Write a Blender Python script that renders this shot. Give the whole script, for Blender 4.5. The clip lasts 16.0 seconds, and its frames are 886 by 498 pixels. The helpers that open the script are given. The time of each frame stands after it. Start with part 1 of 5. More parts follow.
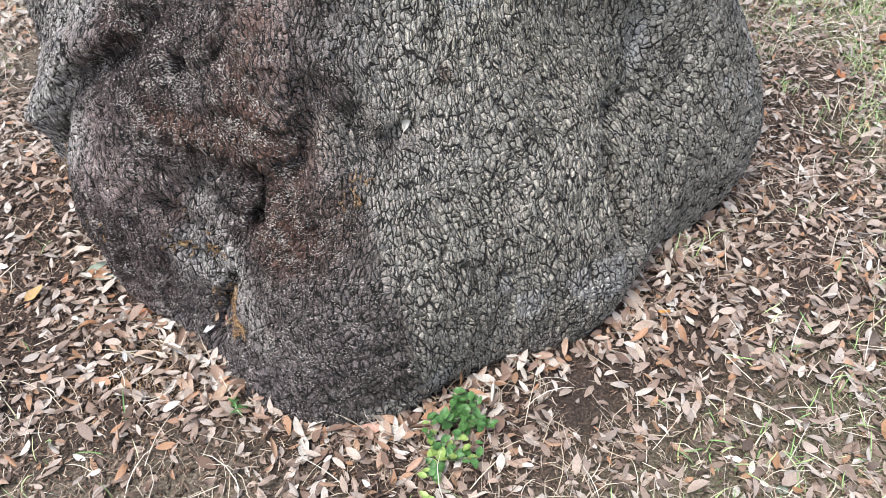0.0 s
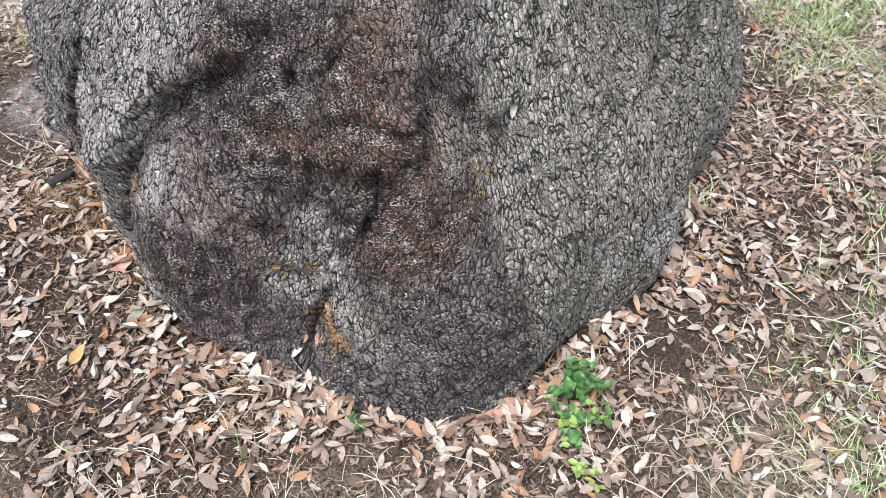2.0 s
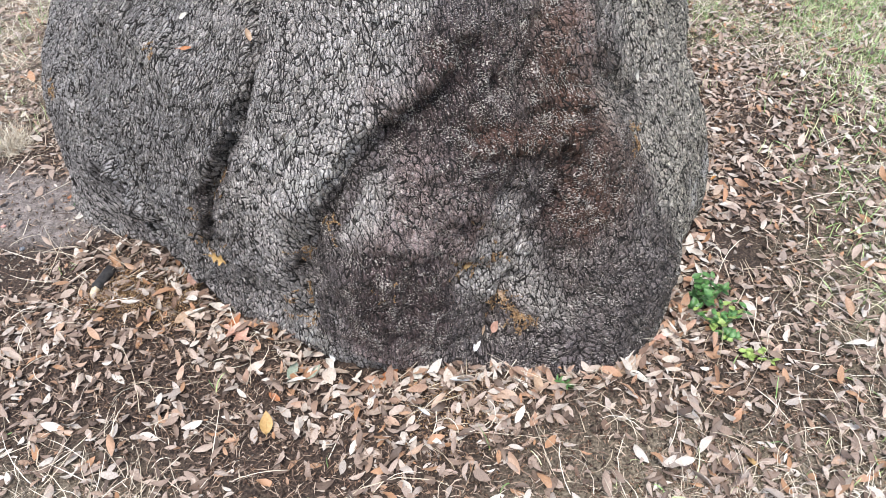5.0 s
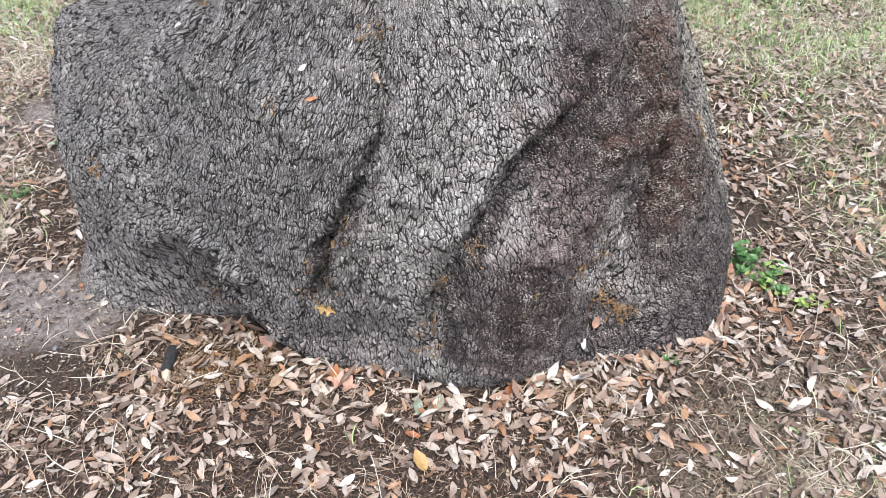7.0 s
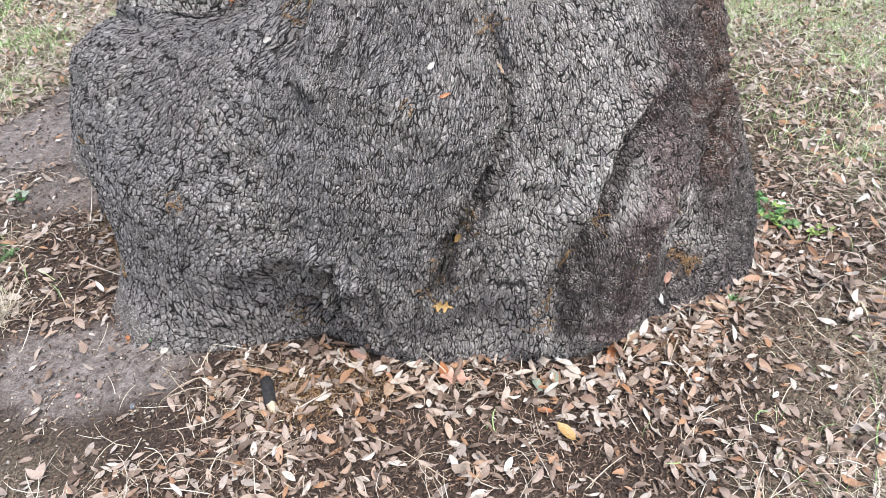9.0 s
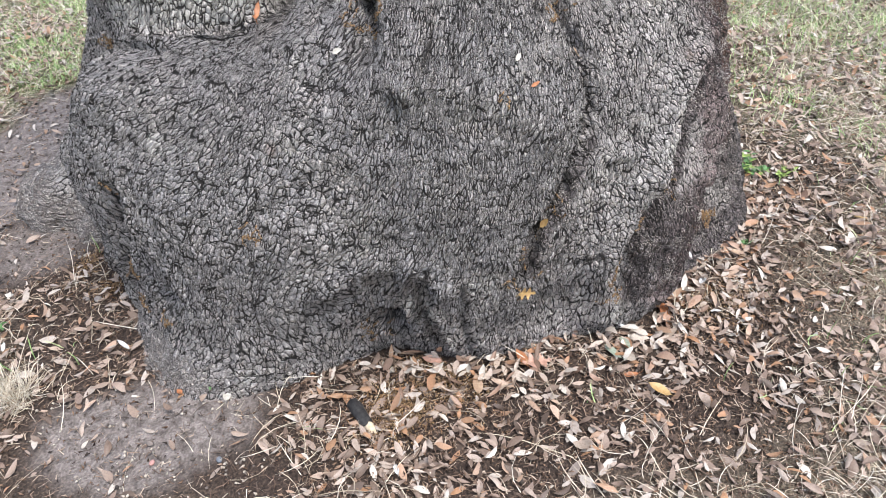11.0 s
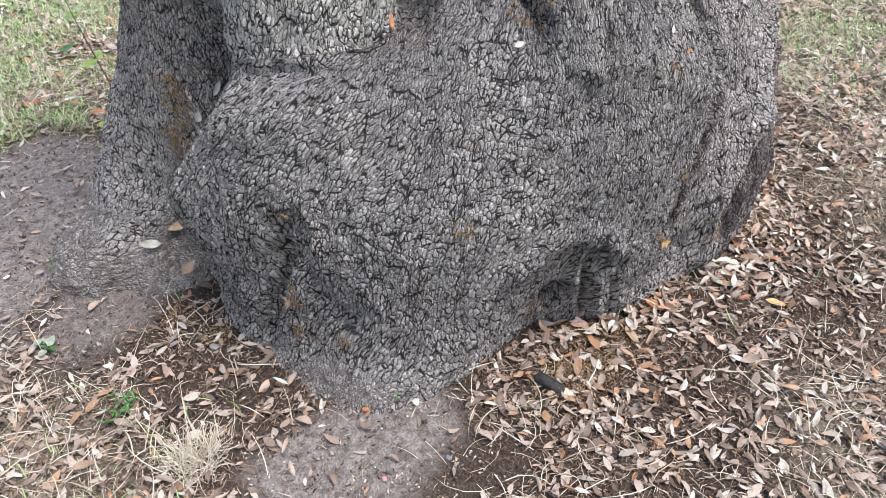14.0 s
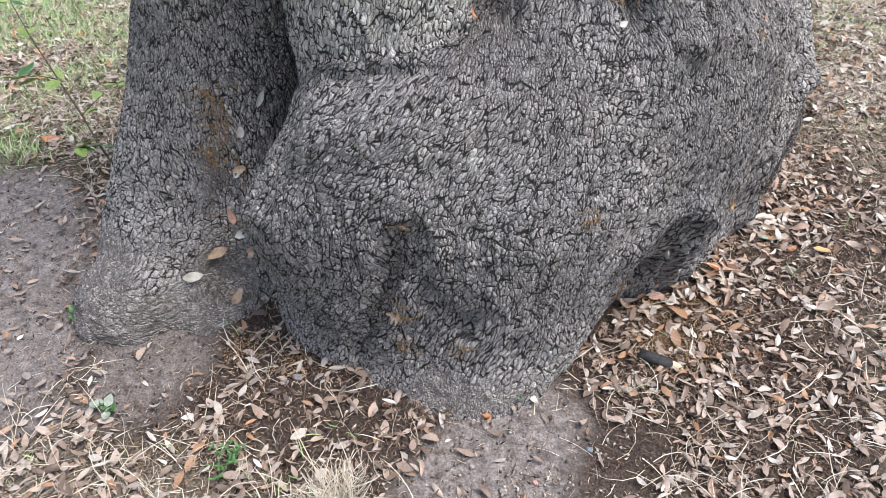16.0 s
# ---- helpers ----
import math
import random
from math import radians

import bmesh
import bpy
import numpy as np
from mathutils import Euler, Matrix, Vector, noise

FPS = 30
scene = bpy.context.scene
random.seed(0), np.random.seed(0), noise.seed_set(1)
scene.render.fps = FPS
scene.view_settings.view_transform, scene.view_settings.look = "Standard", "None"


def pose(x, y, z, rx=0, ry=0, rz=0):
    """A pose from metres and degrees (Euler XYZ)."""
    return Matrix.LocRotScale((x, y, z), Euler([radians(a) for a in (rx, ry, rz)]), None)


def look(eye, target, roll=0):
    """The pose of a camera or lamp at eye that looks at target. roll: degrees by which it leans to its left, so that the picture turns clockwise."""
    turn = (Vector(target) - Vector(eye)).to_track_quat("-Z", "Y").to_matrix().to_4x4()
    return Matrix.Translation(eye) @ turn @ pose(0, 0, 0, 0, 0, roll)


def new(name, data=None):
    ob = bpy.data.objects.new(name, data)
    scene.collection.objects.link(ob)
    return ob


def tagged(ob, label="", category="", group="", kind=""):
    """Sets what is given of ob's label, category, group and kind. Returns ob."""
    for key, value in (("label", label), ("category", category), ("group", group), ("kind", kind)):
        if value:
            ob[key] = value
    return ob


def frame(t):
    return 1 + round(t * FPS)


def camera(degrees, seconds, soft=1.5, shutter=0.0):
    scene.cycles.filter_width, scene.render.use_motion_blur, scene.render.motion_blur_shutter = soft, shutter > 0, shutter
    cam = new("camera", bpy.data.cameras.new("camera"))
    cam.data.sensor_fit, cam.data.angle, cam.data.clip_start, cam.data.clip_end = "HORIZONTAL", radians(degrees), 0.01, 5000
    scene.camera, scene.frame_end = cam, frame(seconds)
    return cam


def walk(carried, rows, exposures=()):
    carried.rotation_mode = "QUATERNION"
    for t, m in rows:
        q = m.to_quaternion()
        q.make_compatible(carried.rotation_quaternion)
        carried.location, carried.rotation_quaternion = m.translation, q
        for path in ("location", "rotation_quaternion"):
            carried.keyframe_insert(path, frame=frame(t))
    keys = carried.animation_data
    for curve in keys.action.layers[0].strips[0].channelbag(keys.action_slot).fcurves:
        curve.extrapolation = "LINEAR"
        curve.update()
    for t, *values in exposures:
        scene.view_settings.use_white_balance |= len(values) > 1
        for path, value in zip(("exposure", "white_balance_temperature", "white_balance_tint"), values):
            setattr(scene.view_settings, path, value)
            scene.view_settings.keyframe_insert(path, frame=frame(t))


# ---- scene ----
cam = camera(61.68, 16.0, soft=0.5, shutter=0.0)
# seconds, eye, then yaw, pitch and roll in degrees
ROWS = [
    (0.0, -0.0079, 0.0027, 1.4351, -0.539, -43.296, 0.335),
    (0.5, -0.1570, 0.0207, 1.4109, -4.553, -43.101, 0.569),
    (1.0, -0.3192, 0.0447, 1.4200, -8.894, -43.101, 1.363),
    (1.5, -0.4316, 0.0543, 1.4248, -12.961, -43.334, 1.895),
    (2.0, -0.5642, 0.0376, 1.4341, -16.793, -43.235, 1.762),
    (2.5, -0.7035, 0.0029, 1.4398, -20.557, -42.826, 1.502),
    (3.0, -0.8216, 0.0151, 1.4291, -24.028, -42.269, 1.365),
    (3.5, -0.9743, 0.0864, 1.4162, -27.199, -41.825, 0.904),
    (4.0, -1.1254, 0.1390, 1.4394, -31.043, -41.527, 0.640),
    (4.2, -1.1960, 0.1603, 1.4431, -32.750, -41.391, 0.485),
    (6.3, -1.7469, 0.5523, 1.4478, -50.232, -38.553, -0.101),
    (6.5, -1.7906, 0.6036, 1.4476, -51.797, -38.426, -0.161),
    (7.0, -1.9411, 0.7182, 1.4629, -55.810, -38.050, -0.014),
    (7.5, -2.0417, 0.8195, 1.4507, -59.818, -37.616, 0.264),
    (8.0, -2.1043, 0.9843, 1.4239, -63.670, -36.985, 0.604),
    (8.5, -2.1853, 1.1224, 1.4531, -67.565, -37.302, 0.728),
    (9.0, -2.2971, 1.2685, 1.4497, -71.129, -37.280, -0.077),
    (9.2, -2.3410, 1.3210, 1.4492, -72.644, -37.234, -0.491),
    (11.3, -2.4452, 1.9231, 1.4425, -88.012, -37.121, -0.615),
    (11.5, -2.4643, 1.9881, 1.4473, -89.304, -37.093, -0.598),
    (12.0, -2.5094, 2.1373, 1.4466, -92.638, -36.826, -0.478),
    (12.5, -2.4911, 2.2767, 1.4236, -95.893, -36.614, -0.482),
    (13.0, -2.4670, 2.4424, 1.4327, -99.063, -36.469, -0.566),
    (13.5, -2.4521, 2.5929, 1.4431, -102.059, -36.432, -0.649),
    (14.0, -2.4654, 2.7619, 1.4588, -104.816, -36.469, -0.800),
    (14.5, -2.4363, 2.8996, 1.4473, -107.702, -36.536, -0.868),
    (15.0, -2.3319, 3.0335, 1.4372, -110.629, -36.815, -0.929),
    (15.5, -2.2428, 3.1516, 1.4451, -113.986, -37.360, -0.807),
    (16.0, -2.1730, 3.2879, 1.4544, -117.441, -37.902, -0.689),
]


def carried_pose(x, y, z, yaw, pitch, roll):
    a, b = radians(yaw), radians(pitch)
    way = Vector((-math.sin(a) * math.cos(b), math.cos(a) * math.cos(b), math.sin(b)))
    eye = Vector((x, y, z))
    return look(eye, eye + way, roll)


walk(cam, [(t, carried_pose(*row)) for t, *row in ROWS])

# ---- light: a bright overcast sky ----
world = bpy.data.worlds.new("overcast_sky")
scene.world = world
world.use_nodes = True
wn, wl = world.node_tree.nodes, world.node_tree.links
sky = wn.new("ShaderNodeTexSky")
sky.sky_type, sky.sun_disc = "NISHITA", False
sky.sun_elevation, sky.sun_rotation = radians(66), radians(228)
sky.dust_density = 3.0
# clouds: most of the sky's blue is greyed out
grey = wn.new("ShaderNodeHueSaturation")
grey.inputs["Saturation"].default_value = 0.8
wl.new(sky.outputs[0], grey.inputs["Color"])
wl.new(grey.outputs[0], wn["Background"].inputs["Color"])
wn["Background"].inputs["Strength"].default_value = 0.14
sun = new("sun", bpy.data.lights.new("sun", "SUN"))
sun.data.energy, sun.data.angle, sun.data.color = 1.5, radians(24), (1.0, 0.99, 0.98)
sun.matrix_basis = look((-2.6, -2.4, 8), (0, 0, 0))
scene.view_settings.exposure = 0.98

# ---- noise on arrays ----


def hash01(i, j, k, seed):
    """A number from 0 to 1 for each cell of whole numbers i, j, k."""
    n = (i.astype(np.uint32) * np.uint32(73856093)) ^ (j.astype(np.uint32) * np.uint32(19349663)) ^ (k.astype(np.uint32) * np.uint32(83492791))
    n ^= np.uint32(seed * 2654435 + 12345)
    n = (n ^ (n >> np.uint32(15))) * np.uint32(2246822519)
    n = (n ^ (n >> np.uint32(13))) * np.uint32(3266489917)
    n ^= n >> np.uint32(16)
    return (n & np.uint32(0xFFFFFF)).astype(np.float32) / np.float32(0xFFFFFF)


def value_noise(p, size, seed=0):
    """Smooth noise from -1 to 1 with blobs of that size in metres."""
    q = p / np.float32(size)
    c = np.floor(q).astype(np.int32)
    f = (q - c).astype(np.float32)
    f = f * f * (3 - 2 * f)
    out = np.zeros(len(p), np.float32)
    for a in (0, 1):
        wx = f[:, 0] if a else 1 - f[:, 0]
        for b in (0, 1):
            wy = f[:, 1] if b else 1 - f[:, 1]
            for d in (0, 1):
                wz = f[:, 2] if d else 1 - f[:, 2]
                out += wx * wy * wz * hash01(c[:, 0] + a, c[:, 1] + b, c[:, 2] + d, seed)
    return 2 * out - 1


def cells(u, v, seed=0):
    """On a sheet with unit cells: distances to the nearest and second nearest cell centre, the nearest cell's number from 0 to 1, and
    how far the two lie side by side rather than one above the other."""
    cu, cv = np.floor(u).astype(np.int32), np.floor(v).astype(np.int32)
    first = np.full(len(u), 9.0, np.float32)
    second = first.copy()
    ident = np.zeros(len(u), np.float32)
    flat = np.zeros_like(cu)
    u1, v1, u2, v2 = (np.zeros(len(u), np.float32) for _ in range(4))
    for a in (-1, 0, 1):
        for b in (-1, 0, 1):
            i, j = cu + a, cv + b
            h1, h2 = 0.13 + 0.74 * hash01(i, j, flat, seed), 0.13 + 0.74 * hash01(i, j, flat, seed + 1)
            r = np.sqrt((i + h1 - u) ** 2 + (j + h2 - v) ** 2)
            near = r < first
            closer = ~near & (r < second)
            second = np.where(near, first, np.minimum(second, r))
            u2, v2 = np.where(near, u1, np.where(closer, i + h1, u2)), np.where(near, v1, np.where(closer, j + h2, v2))
            u1, v1 = np.where(near, i + h1, u1), np.where(near, j + h2, v1)
            ident = np.where(near, hash01(i, j, flat, seed + 2), ident)
            first = np.minimum(first, r)
    beside = np.abs(u2 - u1) / np.maximum(np.hypot(u2 - u1, v2 - v1), 1e-6)
    return first, second, ident, beside


def smooth(lo, hi, v):
    v = np.clip((v - lo) / (hi - lo), 0, 1)
    return v * v * (3 - 2 * v)


# ---- form of the tree ----
CENTRE = np.array((-0.25, 2.0), np.float32)
# girth of the burl: rows by powers of the height, columns by waves round it
GIRTH = (
    (0.871, 0.009, -0.015, 0.044, -0.080, 0.071, 0.021, -0.010, -0.003, 0.016, -0.037, 0.024, -0.020, -0.006, -0.004, -0.004, -0.007, 0.004, -0.012),
    (-0.132, -0.046, 0.027, 0.011, 0.081, -0.006, -0.001, -0.000, 0.002, -0.024, -0.001, 0.006, 0.031, -0.015, 0.005, -0.017, -0.006, -0.021, 0.033),
    (-0.105, 0.126, -0.026, -0.067, 0.061, -0.033, -0.026, 0.033, 0.017, -0.029, 0.026, -0.012, 0.012, 0.008, 0.013, 0.020, 0.008, 0.010, -0.015),
    (-0.020, 0.110, -0.052, -0.014, -0.002, -0.036, -0.046, 0.028, 0.011, -0.008, 0.022, 0.008, -0.030, -0.002, 0.011, 0.023, 0.007, 0.035, -0.029),
)
TOP = 2.8


def smin(a, b, k):
    h = np.clip(0.5 + 0.5 * (b - a) / k, 0, 1)
    return b * (1 - h) + a * h - k * h * (1 - h)


def girth(x, y, z):
    d = x + 1j * y
    u = d / np.maximum(np.abs(d), 1e-6)
    s = np.clip(z, -0.1, 1) / 0.5 - 1
    total, wave = np.zeros(len(x), np.float32), np.ones(len(x), complex)
    for n in range(10):
        for m in range(4):
            if n == 0:
                total = total + GIRTH[m][0] * s**m
            else:
                total = total + (GIRTH[m][2 * n - 1] * wave.real + GIRTH[m][2 * n] * wave.imag) * s**m
        wave = wave * u
    return total * (1 - 0.2 * np.clip(z - 1, 0, 2))


def taper(p, foot, head, r0, r1, flare=0.0):
    """Distance to a round stem from foot to head, that may flare at its foot."""
    a, b = np.array(foot, np.float32), np.array(head, np.float32)
    t = np.clip(((p - a) @ (b - a)) / ((b - a) @ (b - a)), 0, 1)
    near = a + t[:, None] * (b - a)
    return np.sqrt(((p - near) ** 2).sum(1)) - (r0 + (r1 - r0) * t + flare * np.exp(-t * 9.8))


def along(p, way):
    """Distance from p to a line through the points of way."""
    best = np.full(len(p), 9.0, np.float32)
    for a, b in zip(way[:-1], way[1:]):
        a, b = np.array(a, np.float32), np.array(b, np.float32)
        t = np.clip(((p - a) @ (b - a)) / ((b - a) @ (b - a)), 0, 1)
        best = np.minimum(best, np.sqrt(((p - a - t[:, None] * (b - a)) ** 2).sum(1)))
    return best


def close_to(p, way, reach):
    """Numbers of the points within the box round way."""
    w = np.array(way, np.float32)
    return np.flatnonzero(((p > w.min(0) - reach) & (p < w.max(0) + reach)).all(1))


# lines pressed into (+) or raised from (-) the bark: depth, width, points
FOLDS = [
    (0.065, 0.030, [(0.39, 1.43, 0.51), (0.38, 1.36, 0.42), (0.43, 1.34, 0.32), (0.47, 1.32, 0.21)]),  # cleft
    (0.020, 0.040, [(0.44, 1.56, 0.72), (0.45, 1.53, 0.64), (0.44, 1.50, 0.56), (0.39, 1.43, 0.51)]),  # cleft, upper
    (0.018, 0.025, [(0.57, 1.51, 0.40), (0.57, 1.46, 0.27)]),  # crease
    (-0.015, 0.060, [(0.31, 1.40, 0.56), (0.32, 1.32, 0.45), (0.38, 1.29, 0.33)]),  # lobe edge
    (0.050, 0.016, [(-0.75, 1.71, 0.92), (-0.80, 1.66, 0.85), (-0.85, 1.61, 0.78), (-0.89, 1.59, 0.70)]),  # seam
    (0.060, 0.018, [(-0.90, 1.59, 0.67), (-0.94, 1.61, 0.59), (-0.97, 1.65, 0.50), (-0.99, 1.69, 0.42), (-0.99, 1.73, 0.26)]),  # seam, lower
    (-0.028, 0.042, [(-0.53, 1.32, 0.86), (-0.60, 1.31, 0.79), (-0.70, 1.35, 0.73), (-0.77, 1.39, 0.67), (-0.83, 1.41, 0.59), (-0.87, 1.44, 0.53)]),  # lip
    (0.026, 0.026, [(-0.54, 1.29, 0.81), (-0.59, 1.28, 0.75), (-0.68, 1.31, 0.69), (-0.76, 1.35, 0.63), (-0.81, 1.37, 0.54), (-0.86, 1.40, 0.43), (-0.89, 1.45, 0.29), (-0.87, 1.46, 0.15)]),  # under the lip
    (-0.030, 0.045, [(-0.88, 1.45, 0.51), (-0.90, 1.49, 0.40), (-0.90, 1.54, 0.22), (-0.87, 1.51, 0.05)]),  # foot ridge
    (-0.016, 0.022, [(-0.91, 1.55, 0.58), (-0.87, 1.46, 0.57)]),  # scar
    (-0.012, 0.090, [(-0.74, 1.28, 0.47), (-0.77, 1.28, 0.33), (-0.75, 1.28, 0.13)]),  # wound swelling
    (0.012, 0.040, [(-0.53, 1.21, 0.35), (-0.48, 1.17, 0.19), (-0.55, 1.18, 0.05)]),  # wound hollow
    (-0.004, 0.090, [(-0.34, 1.09, 0.30), (-0.40, 1.05, 0.09)]),  # root crest
    (0.012, 0.025, [(-0.73, 1.27, 0.39), (-0.64, 1.24, 0.32), (-0.52, 1.21, 0.26)]),  # ledge
    (0.024, 0.022, [(-0.36, 1.17, 0.54), (-0.35, 1.15, 0.48), (-0.39, 1.15, 0.40)]),  # black seam
    (-0.015, 0.025, [(-0.74, 1.27, 0.43), (-0.63, 1.24, 0.37), (-0.54, 1.22, 0.32)]),  # crust edge
    (0.022, 0.020, [(-0.37, 1.26, 0.83), (-0.40, 1.24, 0.77), (-0.48, 1.22, 0.69)]),  # slot
    (-0.014, 0.020, [(-0.68, 1.28, 0.59), (-0.54, 1.23, 0.61), (-0.44, 1.20, 0.60), (-0.40, 1.19, 0.58)]),  # ridge
    (-0.035, 0.060, [(-0.32, 1.24, 0.80), (-0.30, 1.21, 0.69), (-0.31, 1.17, 0.59)]),  # crest
    (0.030, 0.030, [(-0.25, 1.21, 0.71), (-0.25, 1.19, 0.63), (-0.27, 1.16, 0.57)]),  # furrow
    (0.018, 0.022, [(-0.35, 1.17, 0.55), (-0.39, 1.15, 0.43), (-0.42, 1.16, 0.36)]),  # furrow
    (0.030, 0.028, [(-0.17, 1.19, 0.65), (-0.15, 1.17, 0.59), (-0.09, 1.18, 0.60), (-0.06, 1.19, 0.62)]),  # fold
    (0.034, 0.022, [(-0.47, 1.18, 0.22), (-0.53, 1.18, 0.10), (-0.54, 1.17, 0.04)]),  # undercut
    (-0.030, 0.035, [(-1.09, 2.19, 0.29), (-1.08, 2.12, 0.36), (-1.07, 1.99, 0.37), (-1.05, 1.92, 0.28)]),  # arch
    (0.045, 0.030, [(-0.94, 2.78, 0.44), (-0.91, 2.79, 0.27), (-0.85, 2.84, 0.09), (-0.83, 2.87, -0.02)]),  # cleft
    (0.090, 0.035, [(-0.85, 2.11, 0.87), (-0.91, 2.10, 0.83), (-0.94, 2.11, 0.80)]),  # nest cleft
    (-0.025, 0.050, [(-0.99, 2.06, 0.77), (-0.98, 1.98, 0.79), (-0.97, 1.84, 0.76), (-0.95, 1.70, 0.68)]),  # brow
    (-0.012, 0.020, [(-1.05, 2.17, 0.64), (-1.06, 2.25, 0.60), (-1.07, 2.31, 0.55)]),  # welt
    (0.020, 0.030, [(-0.99, 2.07, 0.77), (-1.03, 2.02, 0.70), (-1.05, 2.07, 0.66)]),  # crease
    (0.025, 0.030, [(-0.97, 2.73, 0.46), (-0.97, 2.74, 0.32), (-1.02, 2.66, 0.19)]),  # groove
    (0.020, 0.020, [(-0.25, 3.10, 0.39), (-0.26, 3.17, 0.27), (-0.30, 3.21, 0.20)]),  # crack
    (0.035, 0.030, [(-0.28, 2.77, 0.55), (-0.71, 2.78, 0.72), (-0.78, 2.67, 0.75), (-0.82, 2.57, 0.75), (-0.70, 2.44, 0.78)]),  # stem foot
    (-0.030, 0.080, [(-0.71, 2.85, 0.63), (-0.85, 2.71, 0.69), (-0.88, 2.59, 0.71)]),  # shoulder
    (-0.022, 0.015, [(-1.08, 2.00, 0.39), (-1.05, 2.03, 0.27), (-0.99, 2.00, 0.08)]),  # toe ridge
    (-0.020, 0.015, [(-1.06, 1.93, 0.33), (-1.04, 1.95, 0.20), (-0.98, 1.91, 0.02)]),  # toe ridge
    (0.022, 0.013, [(-1.07, 1.96, 0.35), (-1.04, 1.99, 0.22), (-0.98, 1.95, 0.02)]),  # toe groove
    (0.018, 0.013, [(-1.05, 1.88, 0.27), (-1.02, 1.88, 0.13), (-0.97, 1.85, -0.02)]),  # toe groove
]
# hollows (+) and swellings (-): amount, reach, middle
SWELLS = [
    (0.045, (0.022, 0.022, 0.034), (-0.50, 1.24, 0.72)),  # dark hole
    (0.030, (0.035, 0.035, 0.035), (-0.51, 1.21, 0.48)),  # pocket
    (0.025, (0.030, 0.030, 0.030), (-0.58, 1.22, 0.42)),  # pocket
    (-0.030, (0.060, 0.060, 0.060), (-0.23, 1.14, 0.53)),  # knot
    (-0.025, (0.090, 0.090, 0.090), (-0.59, 1.23, 0.52)),  # lobe
    (0.012, (0.090, 0.090, 0.090), (-0.74, 1.27, 0.16)),  # lobe
    (0.170, (0.034, 0.034, 0.034), (-1.01, 2.06, 0.12)),  # hollow foot
    (0.022, (0.050, 0.050, 0.050), (-0.93, 2.79, 0.33)),  # pit
    (0.040, (0.022, 0.022, 0.022), (-1.04, 2.63, 0.21)),  # pit
    (-0.020, (0.070, 0.070, 0.070), (-0.81, 2.88, 0.15)),  # toe
    (0.020, (0.110, 0.110, 0.080), (-1.07, 2.24, 0.57)),  # hollow
    (-0.070, (0.160, 0.160, 0.160), (-0.62, 3.00, 0.42)),  # side lobe
    (-0.075, (0.130, 0.130, 0.220), (-0.52, 2.90, 0.34)),  # lobe beside the dark stem
]


def parts_field(p):
    x, y, z = p[:, 0] - CENTRE[0], p[:, 1] - CENTRE[1], p[:, 2]
    burl = (np.hypot(x, y) - girth(x, y, z)) * 0.85
    # the burl ends in a shelf under the two slimmer stems
    shelf = z - 0.775 - 1.5 * smooth(0.52, 0.95, np.hypot((p[:, 0] + 0.55) * 0.9, p[:, 1] - 2.85)) - 3 * smooth(0.9, 1.2, np.hypot((p[:, 0] + 0.55) * 0.9, p[:, 1] - 2.85))
    burl = -smin(-burl, -shelf, 0.06)
    light = taper(p, (-0.53, 2.58, 0.45), (-0.404, 2.674, 3.2), 0.225, 0.186)
    dark = taper(p, (-0.065, 2.89, -0.3), (-0.037, 2.82, 3.2), 0.235, 0.20, 0.28)
    root = smin(taper(p, (-0.12, 3.05, 0.09), (-0.255, 3.355, -0.055), 0.18, 0.168), taper(p, (-0.20, 2.95, 0.0), (-0.36, 3.14, -0.12), 0.2, 0.14), 0.06)
    root = smin(root, taper(p, (-0.03, 2.98, 0.62), (-0.08, 3.21, 0.0), 0.15, 0.19), 0.05)
    return burl, light, dark, root


def tree_field(p):
    """Negative inside the wood, positive outside, about in metres."""
    burl, light, dark, root = parts_field(p)
    d = smin(burl, light, 0.03)
    d = smin(d, smin(dark, root, 0.06), 0.03)
    # the crevice between the dark stem's root and the burl
    crevice = np.minimum(taper(p, (-0.31, 2.99, 0.55), (-0.325, 3.035, 0.28), 0.028, 0.045), taper(p, (-0.325, 3.035, 0.28), (-0.40, 3.075, 0.05), 0.045, 0.078))
    d = -smin(-d, crevice, 0.025)
    band = np.flatnonzero(np.abs(d) < 0.22)
    q = p[band].copy()
    e = d[band]
    # folds reach straight in from the burl's skin
    near = np.flatnonzero((np.abs(burl[band]) < 0.2) & (q[:, 2] < 0.95))
    out = q[near, :2] - CENTRE
    far = np.hypot(out[:, 0], out[:, 1])
    q[near, :2] = CENTRE + out * ((far - burl[band][near] / 0.85) / np.maximum(far, 0.05))[:, None]
    for depth, width, way in FOLDS:
        k = close_to(q, way, 2.6 * width)
        e[k] += depth * np.exp(-((along(q[k], way) / width) ** 2))
    for amount, reach, middle in SWELLS:
        k = close_to(q, [middle], 2.6 * max(reach))
        e[k] += amount * np.exp(-(((q[k] - np.array(middle, np.float32)) / np.array(reach, np.float32)) ** 2).sum(1))
    d[band] = e
    return np.maximum(d, p[:, 2] - TOP)


